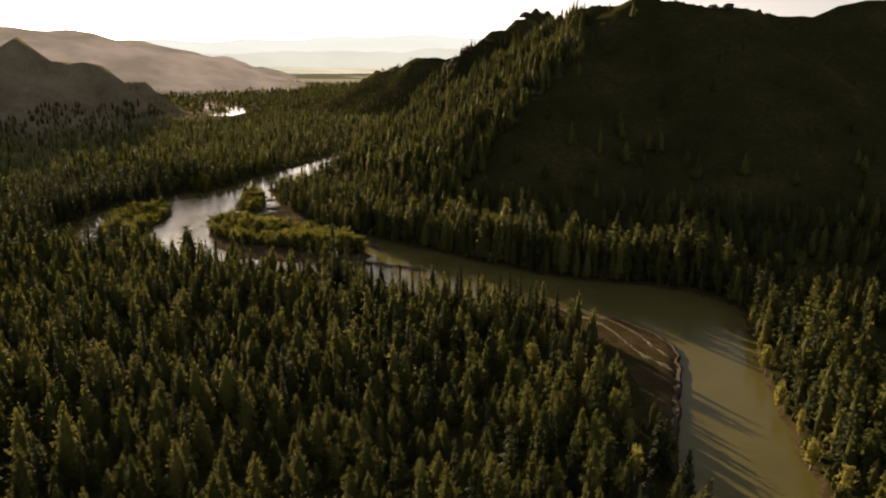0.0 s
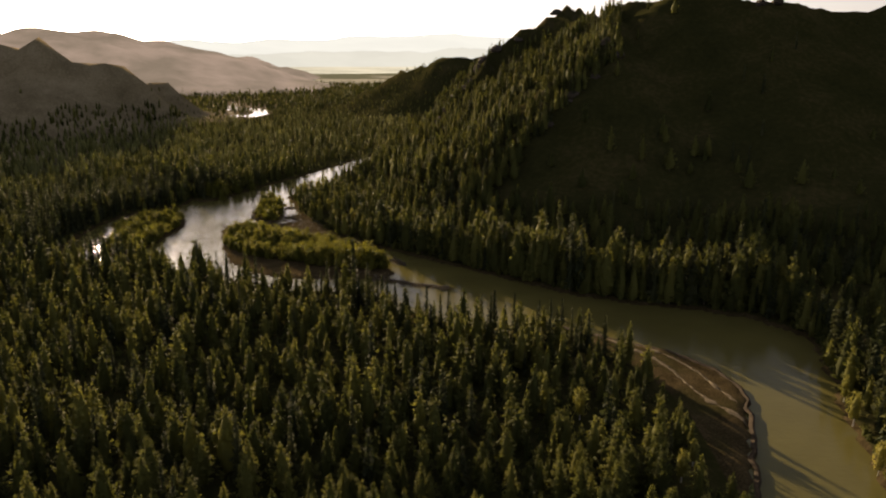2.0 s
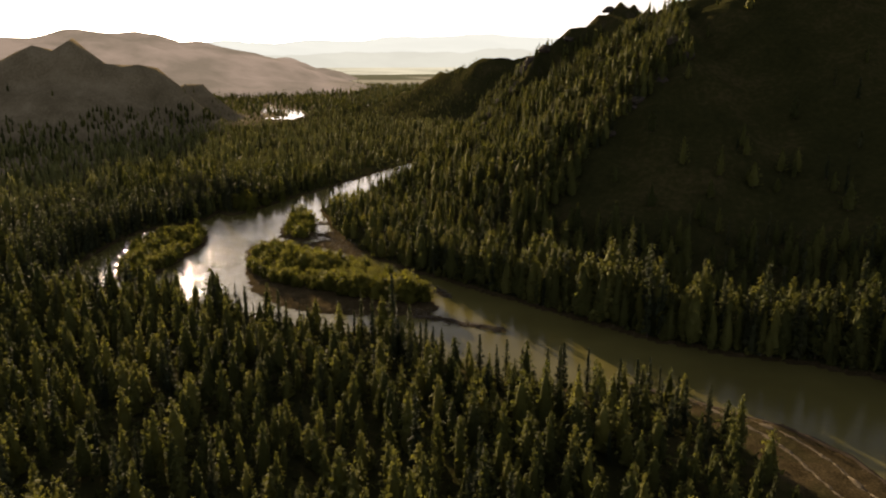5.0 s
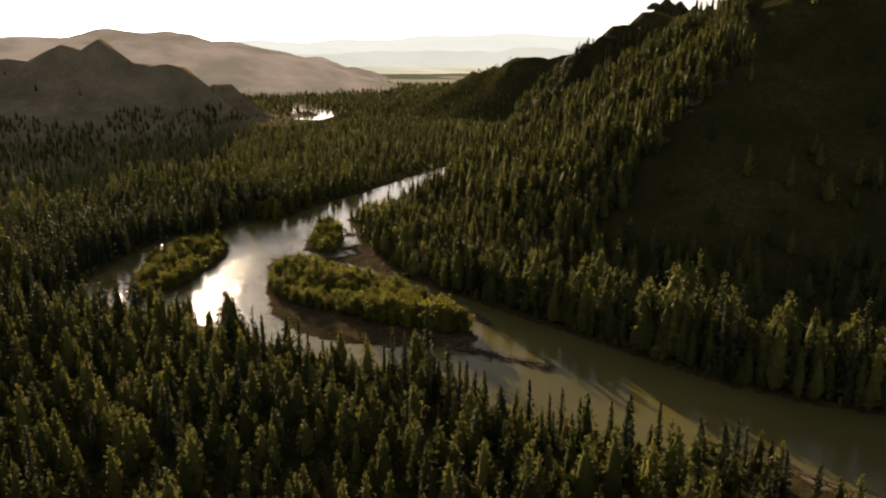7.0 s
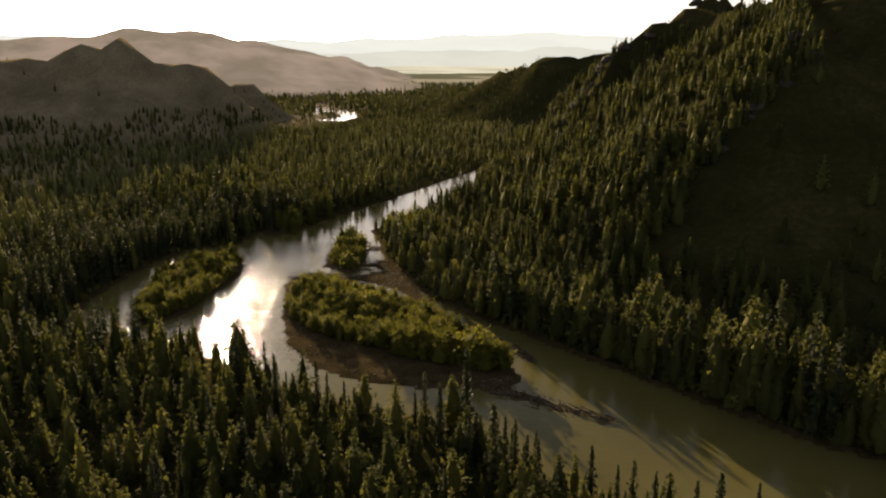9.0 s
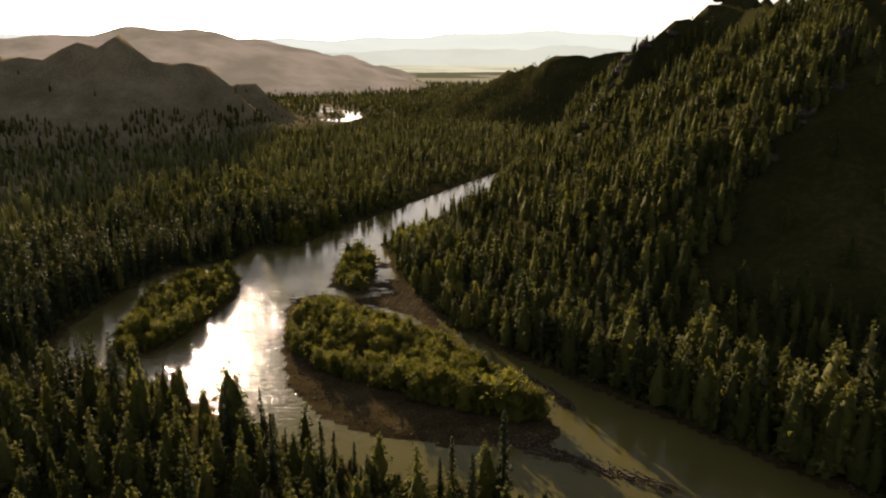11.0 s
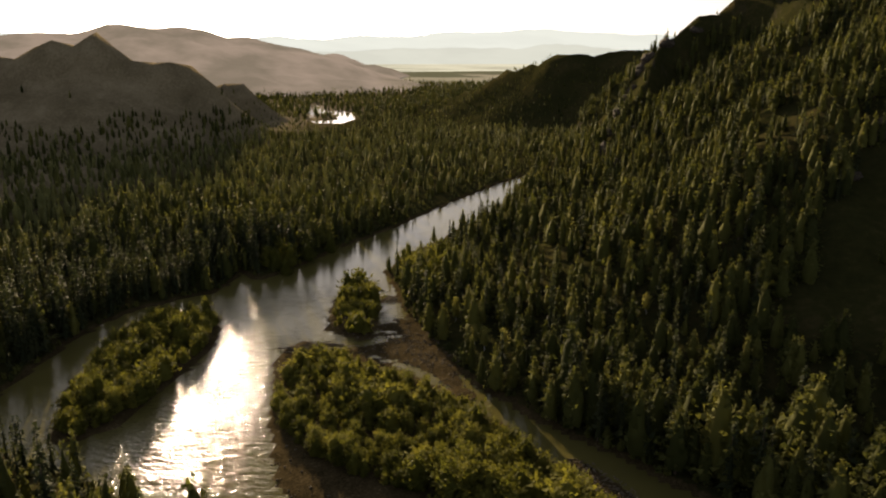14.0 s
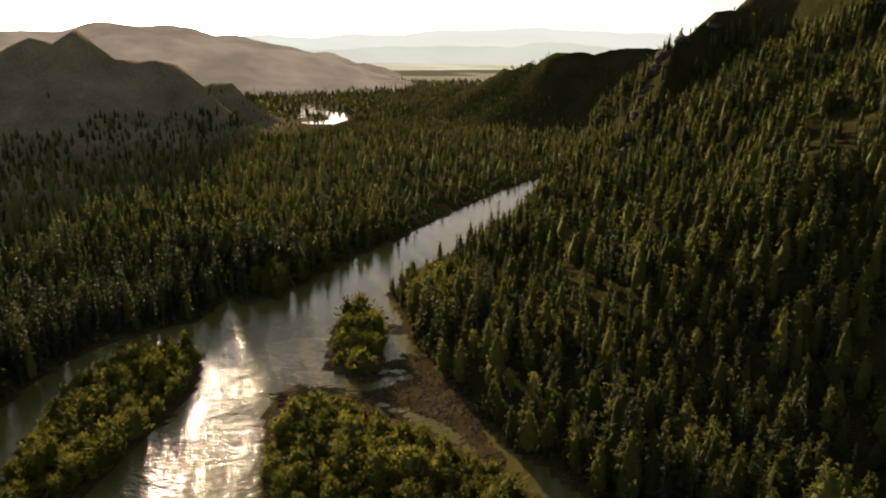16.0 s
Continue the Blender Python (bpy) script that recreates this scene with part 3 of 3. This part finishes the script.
def wood(x, y, land, hill):
    """How thick the forest stands."""
    p = np.where(land > 0.9, 0.95, 0.0) * (0.86 + 0.34 * value_noise(x, y, 24, 12))
    p *= np.where(inside_distance(x, y, SPIT_O) > -0.5, 0.0, 1.0)
    for o in ISLANDS_O:
        p *= np.where(inside_distance(x, y, o) > -3, 0.0, 1.0)
    for bx, by, *_ in BIRCHES + TALL_WILLOWS:
        p = np.where((np.hypot(x - bx, y - by) < 4.5) | (np.hypot(x - bx * 0.99, y - by + 7) < 4.5), 0.0, p)
    p = np.where((hill > 104) & (x < -500), 0.03 * p, p)
    rib_x = np.interp(y, [440, 490, 522, 568, 595, 698], [-20, 15, 42, 96, 94, 114])
    south = (x > rib_x + 6) & (hill > 14) & (y < 720)
    p = np.where(south, 0.045 * (hill < 60) + 0.008, p)
    p = np.where((x > 60) & (y > 720) & (hill > 120), 0.25 * p, p)
    p = np.where((x < -330) & (hill > 14) & (y < 1700), p * np.where(hill > 30 + 14 * value_noise(x, y, 60, 14), 0.02, 1.0), p)
    for k in (0, 45, 90):
        p = np.where(inside_distance(x - 0.33 * k, y + 0.94 * k, FAR_RIVER_O) > -6, 0.0 if k < 60 else 0.5 * p, p)
    p = np.where(inside_distance(x, y, FAR_ISLAND_O) > 4, 0.35, p)
    p = np.where((x < -550) & (y > 1700) & (hill > 10), np.where(hill < 55 + 25 * value_noise(x, y, 160, 15), 0.75, 0.04) * p, p)
    for points, clear in ((NORTH_CREST[:6], 15), (EAST_CREST, 15), (MID_HILL[3:], 38)):
        for (ax, ay, _), (bx, by, _) in zip(points, points[1:]):
            k = np.clip(((x - ax) * (bx - ax) + (y - ay) * (by - ay)) / ((bx - ax) ** 2 + (by - ay) ** 2), 0, 1)
            p = np.where(np.hypot(x - ax - k * (bx - ax), y - ay - k * (by - ay)) < clear, (0.0 if clear > 20 else 0.08) * p, p)
    p = np.where((y > 1250) & (x > -400) & (hill > 20), p * 0.9, p)
    return p


foreground = scatter(-330, 130, 105, 352, 5.5, 1, wood)
foreground = np.concatenate((foreground, scatter(84, 300, 105, 330, 6.0, 2, wood)))
beyond = scatter(-330, 330, 352, 700, 5.9, 3, wood)
bank_row = scatter(-70, 145, 285, 470, 4.2, 34, lambda x, y, land, hill: (wood(x, y, land, hill) > 0) * (land < 13) * (x + y > 370) * 0.75)
west_row = scatter(-300, -190, 395, 610, 4.4, 35, lambda x, y, land, hill: (wood(x, y, land, hill) > 0) * (land < 22) * 0.8)
west_row[:, 3] *= 1.25
slope = scatter(-110, 130, 440, 900, 7.0, 33, lambda x, y, land, hill: wood(x, y, land, hill) * (hill > 12) * 0.9)
beyond = np.concatenate((beyond, slope, bank_row, west_row))
middle = scatter(-1100, 240, 700, 1500, 8.4, 4, wood)
middle = np.concatenate((middle, scatter(-900, -330, 300, 700, 7.0, 5, wood)))
distant = scatter(-2000, 500, 1500, 2900, 13.0, 6, lambda x, y, land, hill: wood(x, y, land, hill) * (ridge_heights(x, y, FAR_RIDGES) < 25))

rng = np.random.default_rng(42)


def split_kinds(spots, edge=0.55, inner=0.10):
    """Spruces keep to the water's edge, larches to the rest."""
    land, _ = shore(spots[:, 0], spots[:, 1])
    q = rng.random(len(spots)) < np.where(land < 16, edge, inner)
    return spots[~q], spots[q]


larch_f, spruce_f = split_kinds(foreground)
near = (larch_f[:, 0] > -95) & (larch_f[:, 0] < 60) & (larch_f[:, 1] > 105)
order = np.argsort(np.where(near, larch_f[:, 1], 9e9))
plant_things("larch", "larch_tree", larch_f[order[:300]], "olive green larch in the dense riverside forest", "larches of the near forest", 1250, 0.5, "tree")
plant_stuff("larch_forest", "larch", larch_f[order[300:]], "dense larch forest on the near river bank", 240, 0.9, seed=20)
s_order = np.argsort(np.abs(spruce_f[:, 0] + 60) + np.abs(spruce_f[:, 1] - 320))
plant_things("spruce", "spruce_tree", spruce_f[s_order[:150]], "dark narrow spruce by the water's edge", "spruces of the near bank", 620, 0.75, "tree", seed=30)
plant_stuff("spruce_forest", "spruce", spruce_f[s_order[150:]], "dark spruces scattered through the near forest", 240, 1.1, seed=40)
larch_b, spruce_b = split_kinds(beyond, 0.25, 0.2)
# west of the islands dark spruces replace most larches, standing in for shade
shade_spruce = (larch_b[:, 0] < -175) & (larch_b[:, 1] < 600) & (rng.random(len(larch_b)) < 0.75)
larch_b, spruce_b = larch_b[~shade_spruce], np.concatenate((spruce_b, larch_b[shade_spruce]))
close = (larch_b[:, 0] > -110) & (larch_b[:, 1] < 500)
plant_stuff("bank_forest", "larch", larch_b[close], "larch forest along the far river bank and the foot of the slope", 330, 0.78, 7, 4, seed=55)
larch_b = larch_b[~close]
plant_stuff("larch_forest", "larch", larch_b, "larch forest across the river and up the slope", 110, 1.1, 6, 3, seed=50)
plant_stuff("spruce_forest", "spruce", spruce_b, "dark spruces across the river and up the slope", 130, 1.1, 5, 2, seed=60)
# the paler trees also brighten the valley floor as haze would
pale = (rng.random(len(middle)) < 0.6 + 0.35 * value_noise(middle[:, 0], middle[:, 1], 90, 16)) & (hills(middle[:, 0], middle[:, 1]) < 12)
plant_stuff("valley_forest", "larch", middle[~pale] - np.array([0, 0, 1.2, 0]), "larch forest filling the valley floor", 22, 1.5, 5, 2, trunks=False, seed=70)
plant_stuff("poplar_forest", "poplar", middle[pale] - np.array([0, 0, 0.8, 0]), "pale green poplars among the larches of the valley floor, leaves lightened for haze", 30, 1.0, 6, 2, trunks=False, seed=75)
plant_stuff("distant_forest", "larch", distant * np.array([1, 1, 1, 1.2]) - np.array([0, 0, 2.0, 0]), "forest on the distant valley floor", 4, 3.0, 5, 2, trunks=False, seed=80)


def bushes(x, y, land, hill):
    p = np.where(inside_distance(x, y, ISLAND_WOOD_O) > 0, 0.97, 0.0)
    p = np.maximum(p, np.where((inside_distance(x, y, ISLANDS_O[0]) > 2.0) & (x + 0.35 * (y - 440) > -218), 0.95, 0.0))
    return np.maximum(p, np.where((inside_distance(x, y, ISLANDS_O[1]) > 3.0) & ~((y < 503) & (y > 494)) & (y < 540), 0.95, 0.0))


under = scatter(-200, 120, 100, 340, 4.6, 9, lambda x, y, land, hill: (wood(x, y, land, hill) > 0.3) * 0.8)
under[:, 3] *= 0.5
plant_stuff("undergrowth", "alder", under, "low dark undergrowth on the forest floor", 22, 1.6, 5, 2, trunks=False, seed=98, category="bushes")


def bank_brush(x, y, land, hill):
    p = np.where((land > 0.2) & (land < 4.5), 0.55, 0.0) * np.where(inside_distance(x, y, SPIT_O) > -4, 0.0, 1.0)
    for o in ISLANDS_O:
        p *= np.where(inside_distance(x, y, o) > -4, 0.0, 1.0)
    return p


brush = scatter(-260, 140, 120, 900, 2.8, 8, bank_brush)
brush[:, 3] *= 0.62
plant_stuff("bank_scrub", "alder", brush, "low dark scrub overhanging the river banks", 60, 0.9, 6, 3, trunks=False, seed=97, category="bushes")
scrub = scatter(-240, -40, 350, 560, 2.9, 7, bushes)
scrub[:, 3] = scrub[:, 3] ** 1.5 * (1.15 + 0.35 * value_noise(scrub[:, 0], scrub[:, 1], 11, 71))
order = np.argsort(scrub[:, 1])
plant_things("willow", "willow_bush", scrub[order[:300]], "rounded yellow-green willow bush on the river island", "willows of the islands", 420, 0.46, "bush", seed=90)
plant_stuff("willow_scrub", "willow", scrub[order[300:]], "thick willow scrub on the river islands", 190, 0.62, seed=95, category="bushes")


def spots_at(places, size=1.0):
    xy = np.array([p[:2] for p in places], float)
    sc = np.array([p[2] if len(p) > 2 else size for p in places], float)
    return np.stack((xy[:, 0], xy[:, 1], terrain(xy[:, 0], xy[:, 1]), sc), 1)


plant_things("birch", "birch_tree", spots_at(BIRCHES), "bright yellow-green birch at the forest edge by the river", "birches of the river bank", 620, 0.55, "tree", seed=110)
plant_things("willow", "tall_willow", spots_at([(x, y, 2.3 * (q[0] if q else 1.0)) for x, y, *q in TALL_WILLOWS]), "tall rounded green willow overhanging the river bank", "tall willows of the river bend", 520, 0.36, "tree", seed=120)


# ---- eroded edge of the grassy spit ----
def cut_bank(points):
    p = np.array(points, float)
    for _ in range(3):
        a, b = p[:-1], p[1:]
        p = np.concatenate((p[:1], np.stack((0.75 * a + 0.25 * b, 0.25 * a + 0.75 * b), 1).reshape(-1, 2), p[-1:]))
    n = 90
    d = np.concatenate(([0], np.cumsum(np.hypot(*np.diff(p, axis=0).T))))
    at = np.linspace(0, d[-1], n)
    x, y = np.interp(at, d, p[:, 0]), np.interp(at, d, p[:, 1])
    x, y = x + 0.8 * value_noise(at, at * 0, 5, 51), y + 0.8 * value_noise(at, at * 0, 4, 52)
    nx, ny = -np.gradient(y), np.gradient(x)
    k = np.hypot(nx, ny)
    nx, ny = nx / k, ny / k
    rows = []
    for out, z in ((-1.3, 0.55), (-0.5, 0.88), (0.12, 0.92), (0.0, 0.45), (0.4, -0.3)):
        w = 0.25 * value_noise(at, at * 0 + 9 * z, 2.2, 53)
        rows.append(np.stack((x + nx * (out + w), y + ny * (out + w), z + 0.12 * value_noise(at, at * 0, 3, 54)), 1))
    i = (np.arange(4)[:, None] * n + np.arange(n - 1)[None, :]).ravel()
    me = mesh_of("cut_bank", np.concatenate(rows), np.stack((i, i + 1, i + n + 1, i + n), 1))
    me.materials.append(EARTH)
    tagged(new("cut_bank", me), "dark undercut earth edge of the river spit", "river bank", kind="structure")


cut_bank([(26, 302), (50, 286), (71, 274), (82, 251), (79, 232), (67, 195), (61, 176)])


def gravel_berm(points, width, seed):
    """A low pale ridge of washed gravel left on the spit by high water."""
    p = np.array(points, float)
    for _ in range(3):
        a, b = p[:-1], p[1:]
        p = np.concatenate((p[:1], np.stack((0.75 * a + 0.25 * b, 0.25 * a + 0.75 * b), 1).reshape(-1, 2), p[-1:]))
    n = 140
    d = np.concatenate(([0], np.cumsum(np.hypot(*np.diff(p, axis=0).T))))
    at = np.linspace(0, d[-1], n)
    x, y = np.interp(at, d, p[:, 0]), np.interp(at, d, p[:, 1])
    nx, ny = -np.gradient(y), np.gradient(x)
    k = np.hypot(nx, ny)
    nx, ny = nx / k, ny / k
    taper = np.minimum(1, np.minimum(at, d[-1] - at) / 6) * (0.7 + 0.7 * value_noise(at, at * 0, 3.5, seed))
    rows = []
    for side, rise in ((-1.0, -0.12), (-0.45, 0.08), (0.0, 0.14), (0.5, 0.07), (1.0, -0.12)):
        w = side * width * taper + 0.6 * value_noise(at, at * 0 + 7 * side, 1.6, seed + 1)
        px, py = x + nx * w, y + ny * w
        rows.append(np.stack((px, py, terrain(px, py) + rise * np.clip(taper, 0.1, 1) + 0.05 * value_noise(px, py, 0.8, seed + 2)), 1))
    i = (np.arange(4)[:, None] * n + np.arange(n - 1)[None, :]).ravel()
    me = mesh_of("gravel_ridge", np.concatenate(rows), np.stack((i, i + 1, i + n + 1, i + n), 1))
    me.materials.append(GRAVEL)
    tagged(new("gravel_ridge", me), "pale washed gravel ridge along the grassy river spit", "gravel bank", kind="structure")


gravel_berm([(41, 292), (52, 279), (60, 268), (64, 253), (67, 238), (74, 228), (75, 220)], 1.3, 560)
gravel_berm([(50, 285), (62, 275), (70, 262), (73, 248), (76, 236)], 1.1, 570)


# ---- dead trees, driftwood, rocks, stones ----
def log_arrays(seed, length, r):
    (v, f) = trunk_arrays(seed, length, r, 6, 0.06)
    return v[:, [2, 1, 0]] * np.array([1, 1, 1]) + np.array([0, 0, r]), f


def single(name, v, f, mat, m, label, category, group):
    me = mesh_of(name, v, f)
    me.materials.append(mat)
    ob = tagged(new(name, me), label, category, group)
    ob.matrix_basis = m
    return ob


def level(x, y):
    return float(terrain(np.array([x]), np.array([y]))[0])


def driftwood(places, label, group, seed, spread, count, most):
    q = np.random.default_rng(seed)
    for x, y, turn in places:
        for i in range(count):
            px, py = x + q.normal(0, spread), y + q.normal(0, spread * 0.6)
            v, f = log_arrays(seed + i, q.uniform(0.4, 1.0) * most, q.uniform(0.16, 0.34))
            z = max(level(px, py), 0.0)
            single("driftwood_log", v, f, DRIFT, pose(px, py, z - 0.05 + 0.25 * (i % 3), 0, q.uniform(-5, 5), turn + q.uniform(-28, 28)), label, "log", group)


driftwood([(-17, 346, 155), (-23, 349, 150), (-33, 352, 155), (-41, 357, 150)], "bleached driftwood log stranded on the tail bar", "logs of the tail bar", 200, 2.2, 6, 9)
driftwood([(-153, 466, 20), (-146, 470, 10), (-141, 470, 170)], "dark driftwood log jammed at the island's head", "logs of the island head", 230, 2.8, 14, 11)
driftwood([(-155, 547, 20), (-143, 540, 160)], "dark driftwood log piled above the islet", "logs of the islet", 260, 2.2, 10, 8)
driftwood([(-214, 492, 30), (-223, 478, 60)], "driftwood log on the silt of the western island", "logs of the western island", 280, 3.0, 4, 9)


def snag(x, y, height, seed):
    """A dead standing tree: bare trunk with short broken limbs."""
    base = tagged(new("dead_tree"), "pale bare dead tree standing at the bank", "dead tree", "dead trees of the bank")
    base.matrix_basis = pose(x, y, level(x, y))
    q = np.random.default_rng(seed)
    v, f = trunk_arrays(seed, height, 0.24, 6, 0.04)
    me = mesh_of("trunk", v, f)
    me.materials.append(PALE_BARK)
    new("trunk", me).parent = base
    for i in range(9):
        v, f = trunk_arrays(seed + i, q.uniform(1.0, 2.2), 0.09, 4)
        me = mesh_of("limb", v, f)
        me.materials.append(PALE_BARK)
        ob = new("limb", me)
        ob.parent = base
        ob.matrix_basis = pose(0, 0, height * (0.35 + 0.06 * i), q.uniform(45, 80), 0, q.uniform(0, 360))


for x, y, h, k in ((-65, 451, 7, 1), (-60, 446, 8, 2), (-71, 458, 6, 3), (24, 390, 9, 4), (60, 352, 8, 5)):
    snag(x, y, h, 300 + k)


def boulder(seed):
    """An angular crag: a lump cut by many planes, with ledges and cracks."""
    q = np.random.default_rng(seed + 900)
    bm = bmesh.new()
    bmesh.ops.create_icosphere(bm, subdivisions=4, radius=1.0)
    v = np.array([p.co[:] for p in bm.verts])
    f = np.array([[p.index for p in t.verts] for t in bm.faces])
    bm.free()
    d = v / np.linalg.norm(v, axis=1)[:, None]
    r = np.full(len(v), 1.25)
    for _ in range(26):
        c = q.normal(0, 1, 3)
        c[2] *= 0.6
        c /= np.linalg.norm(c)
        r = np.minimum(r, q.uniform(0.62, 1.05) / np.maximum(d @ c, 0.05))
    p = d * r[:, None]
    ledge = 0.16 * np.sin(p[:, 2] * 11 + 2.2 * value_noise(p[:, 0], p[:, 1], 0.5, seed)) * (np.abs(d[:, 2]) < 0.8)
    rough = 0.10 * value_noise(p[:, 0] + p[:, 2], p[:, 1] - p[:, 2], 0.28, seed + 2) + 0.05 * value_noise(p[:, 0] - p[:, 2], p[:, 1] + p[:, 2], 0.12, seed + 3)
    p = p * (1 + np.where(ledge > 0.05, 0.06, -0.04) + rough)[:, None]
    p[:, 2] = np.maximum(p[:, 2], -0.75)
    return p, f


WEST_CRAGS = [(5, 836, 15, 9, 11), (-2, 826, 11, 8, 9), (16, 846, 13, 9, 10), (-10, 800, 9, 7, 8), (-16, 770, 10, 7, 8), (-24, 735, 9, 7, 7), (-30, 700, 12, 8, 10), (-34, 684, 12, 8, 10), (-30, 648, 9, 7, 8), (-46, 705, 8, 7, 7), (-60, 708, 8, 6, 6)]
EAST_CRAGS = [(62, 540, 8, 6, 5), (58, 536, 7, 5, 5), (78, 552, 8, 6, 5), (96, 570, 8, 6, 5), (92, 592, 9, 6, 6), (100, 630, 8, 6, 5), (44, 524, 7, 5, 4), (60, 753, 9, 6, 3), (73, 762, 9, 5, 3), (40, 862, 10, 8, 6), (84, 890, 11, 8, 6), (205, 606, 10, 7, 5), (216, 606, 8, 6, 5), (160, 646, 10, 8, 4)]
q = np.random.default_rng(400)
shapes = [boulder(k) for k in range(6)]
for i, (x, y, a, b, c) in enumerate(WEST_CRAGS + EAST_CRAGS):
    v, f = shapes[i % 6]
    single("rock_outcrop", v, f, ROCK, pose(x, y, level(x, y) - 0.25 * c, q.uniform(-8, 8), q.uniform(-8, 8), q.uniform(0, 360)) @ Matrix.Diagonal((0.7 * a, 0.7 * b, 0.62 * c, 1)),
           "brown weathered rock outcrop breaking through the hillside", "rock", "crags of the hill")


def stones(name, outlines, label, count, seed, biggest):
    """River stones lying over bars and beaches."""
    q = np.random.default_rng(seed)
    base = np.array([(1, 0, 0), (-1, 0, 0), (0, 1, 0), (0, -1, 0), (0, 0, 0.7), (0, 0, -0.7)], float)
    tri = np.array([(0, 2, 4), (2, 1, 4), (1, 3, 4), (3, 0, 4), (2, 0, 5), (1, 2, 5), (3, 1, 5), (0, 3, 5)])
    V, F = [], []
    for o in outlines:
        lo, hi = o.min(0), o.max(0)
        p = q.uniform(lo, hi, (count * 4, 2))
        d = inside_distance(p[:, 0], p[:, 1], o)
        land, _ = shore(p[:, 0], p[:, 1])
        p = p[(d > -1.5) & (d < 9) & (inside_distance(p[:, 0], p[:, 1], ISLAND_WOOD_O) < 0)][:count]
        z = terrain(p[:, 0], p[:, 1])
        for (x, y), h in zip(p, z):
            s = biggest * q.uniform(0.2, 1.0) ** 2 + 0.12
            V.append(base * q.uniform(0.7, 1.3, (6, 1)) * s + (x, y, max(h, -0.1) + 0.1 * s))
            F.append(tri + 6 * len(F))
    me = mesh_of(name, np.concatenate(V), np.concatenate(F))
    me.materials.append(PEBBLE)
    tagged(new(name, me), label, "stones", kind="stuff")


stones("river_stones", [ISLANDS_O[2], ISLANDS_O[1]] + BARS_O, "grey-brown stones strewn over the gravel bars", 420, 500, 0.38)

# ---- mountains behind the plain, their haze painted as glow ----
def range_backdrop(name, az0, az1, tops, seed):
    """Foothills and mountains at the end of sight: a pale sloping sheet that glows in painted haze tones."""
    az = np.radians(np.linspace(az0, az1, 220))
    deg = np.degrees(az)
    top = np.interp(deg, [t[0] for t in tops], [t[1] for t in tops]) + 9 * value_noise(deg, deg * 0, 3.0, seed) + 4 * value_noise(deg, deg * 0, 0.9, seed + 1)
    low = np.interp(deg, [t[0] for t in tops], [0.45 * t[1] + 40 for t in tops]) + 12 * value_noise(deg, deg * 0, 2.0, seed + 2) + 5 * value_noise(deg, deg * 0, 0.6, seed + 3)
    rows = []
    for radius, z in ((3560, np.full(220, 26.0)), (3700, np.full(220, 38.5)), (4300, np.full(220, 52.0)), (4420, np.full(220, 60.0)), (4500, low), (4560, low - 20), (4800, top)):
        rows.append(np.stack((radius * np.sin(az), radius * np.cos(az), z), 1))
    i = (np.arange(6)[:, None] * 220 + np.arange(219)[None, :]).ravel()
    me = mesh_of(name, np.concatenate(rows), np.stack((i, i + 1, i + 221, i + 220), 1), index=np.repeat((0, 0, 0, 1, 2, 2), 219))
    # self-lit tones, haze included in the colour: plain, foothills, mountains
    for tone, colour, speckle in (("haze_glow_plain", (0.20, 0.205, 0.165), 0.55), ("haze_glow_foothills", (0.265, 0.295, 0.28), 0.06), ("haze_glow_mountains", (0.31, 0.35, 0.345), 0.04)):
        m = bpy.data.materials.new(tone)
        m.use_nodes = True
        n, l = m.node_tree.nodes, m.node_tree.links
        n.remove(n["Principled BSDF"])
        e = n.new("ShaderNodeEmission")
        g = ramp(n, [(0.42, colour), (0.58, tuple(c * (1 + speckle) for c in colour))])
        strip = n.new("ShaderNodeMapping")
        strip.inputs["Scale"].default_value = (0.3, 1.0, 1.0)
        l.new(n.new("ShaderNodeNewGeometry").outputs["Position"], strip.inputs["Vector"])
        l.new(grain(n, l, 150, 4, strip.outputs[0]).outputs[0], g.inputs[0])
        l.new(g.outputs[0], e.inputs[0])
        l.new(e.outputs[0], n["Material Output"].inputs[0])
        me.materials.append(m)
    tagged(new(name, me), "glowing backdrop of a mountain range beyond the plain, painted in haze tones", "mountains", kind="structure")


def distant_ridge():
    """The far-off ridge at the valley's end; its haze is painted on as emission."""
    def height(x, y):
        h = ridge_heights(x, y, FAR_RIDGES)
        return h + smooth(h, 5, 60) * (14 * value_noise(x, y, 130, 81) + 9 * value_noise(x, y, 55, 82)) + np.where(h > 1, 2.0, -6.0)

    me = sheet("backdrop", np.arange(-3300, -500, 22.0), np.arange(1450, 4100, 24.0), height)
    me.shade_smooth()
    m, n, l, b = material("haze_glow_ridge", 1.0, 0.0)
    pos = n.new("ShaderNodeNewGeometry").outputs["Position"]
    c = ramp(n, [(0.35, (0.030, 0.030, 0.018)), (0.65, (0.075, 0.066, 0.044))])
    l.new(grain(n, l, 70, 6, pos).outputs[0], c.inputs[0])
    l.new(c.outputs[0], b.inputs["Base Color"])
    # emission colour stands in for the haze before the ridge
    haze_glow = ramp(n, [(0.40, (0.088, 0.076, 0.061)), (0.60, (0.135, 0.112, 0.094))])
    l.new(grain(n, l, 210, 5, pos).outputs[0], haze_glow.inputs[0])
    l.new(haze_glow.outputs[0], b.inputs["Emission Color"])
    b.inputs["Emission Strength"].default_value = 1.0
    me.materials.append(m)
    tagged(new("backdrop", me), "brown ridge at the end of the valley, haze painted as a glow", "hills", kind="structure")


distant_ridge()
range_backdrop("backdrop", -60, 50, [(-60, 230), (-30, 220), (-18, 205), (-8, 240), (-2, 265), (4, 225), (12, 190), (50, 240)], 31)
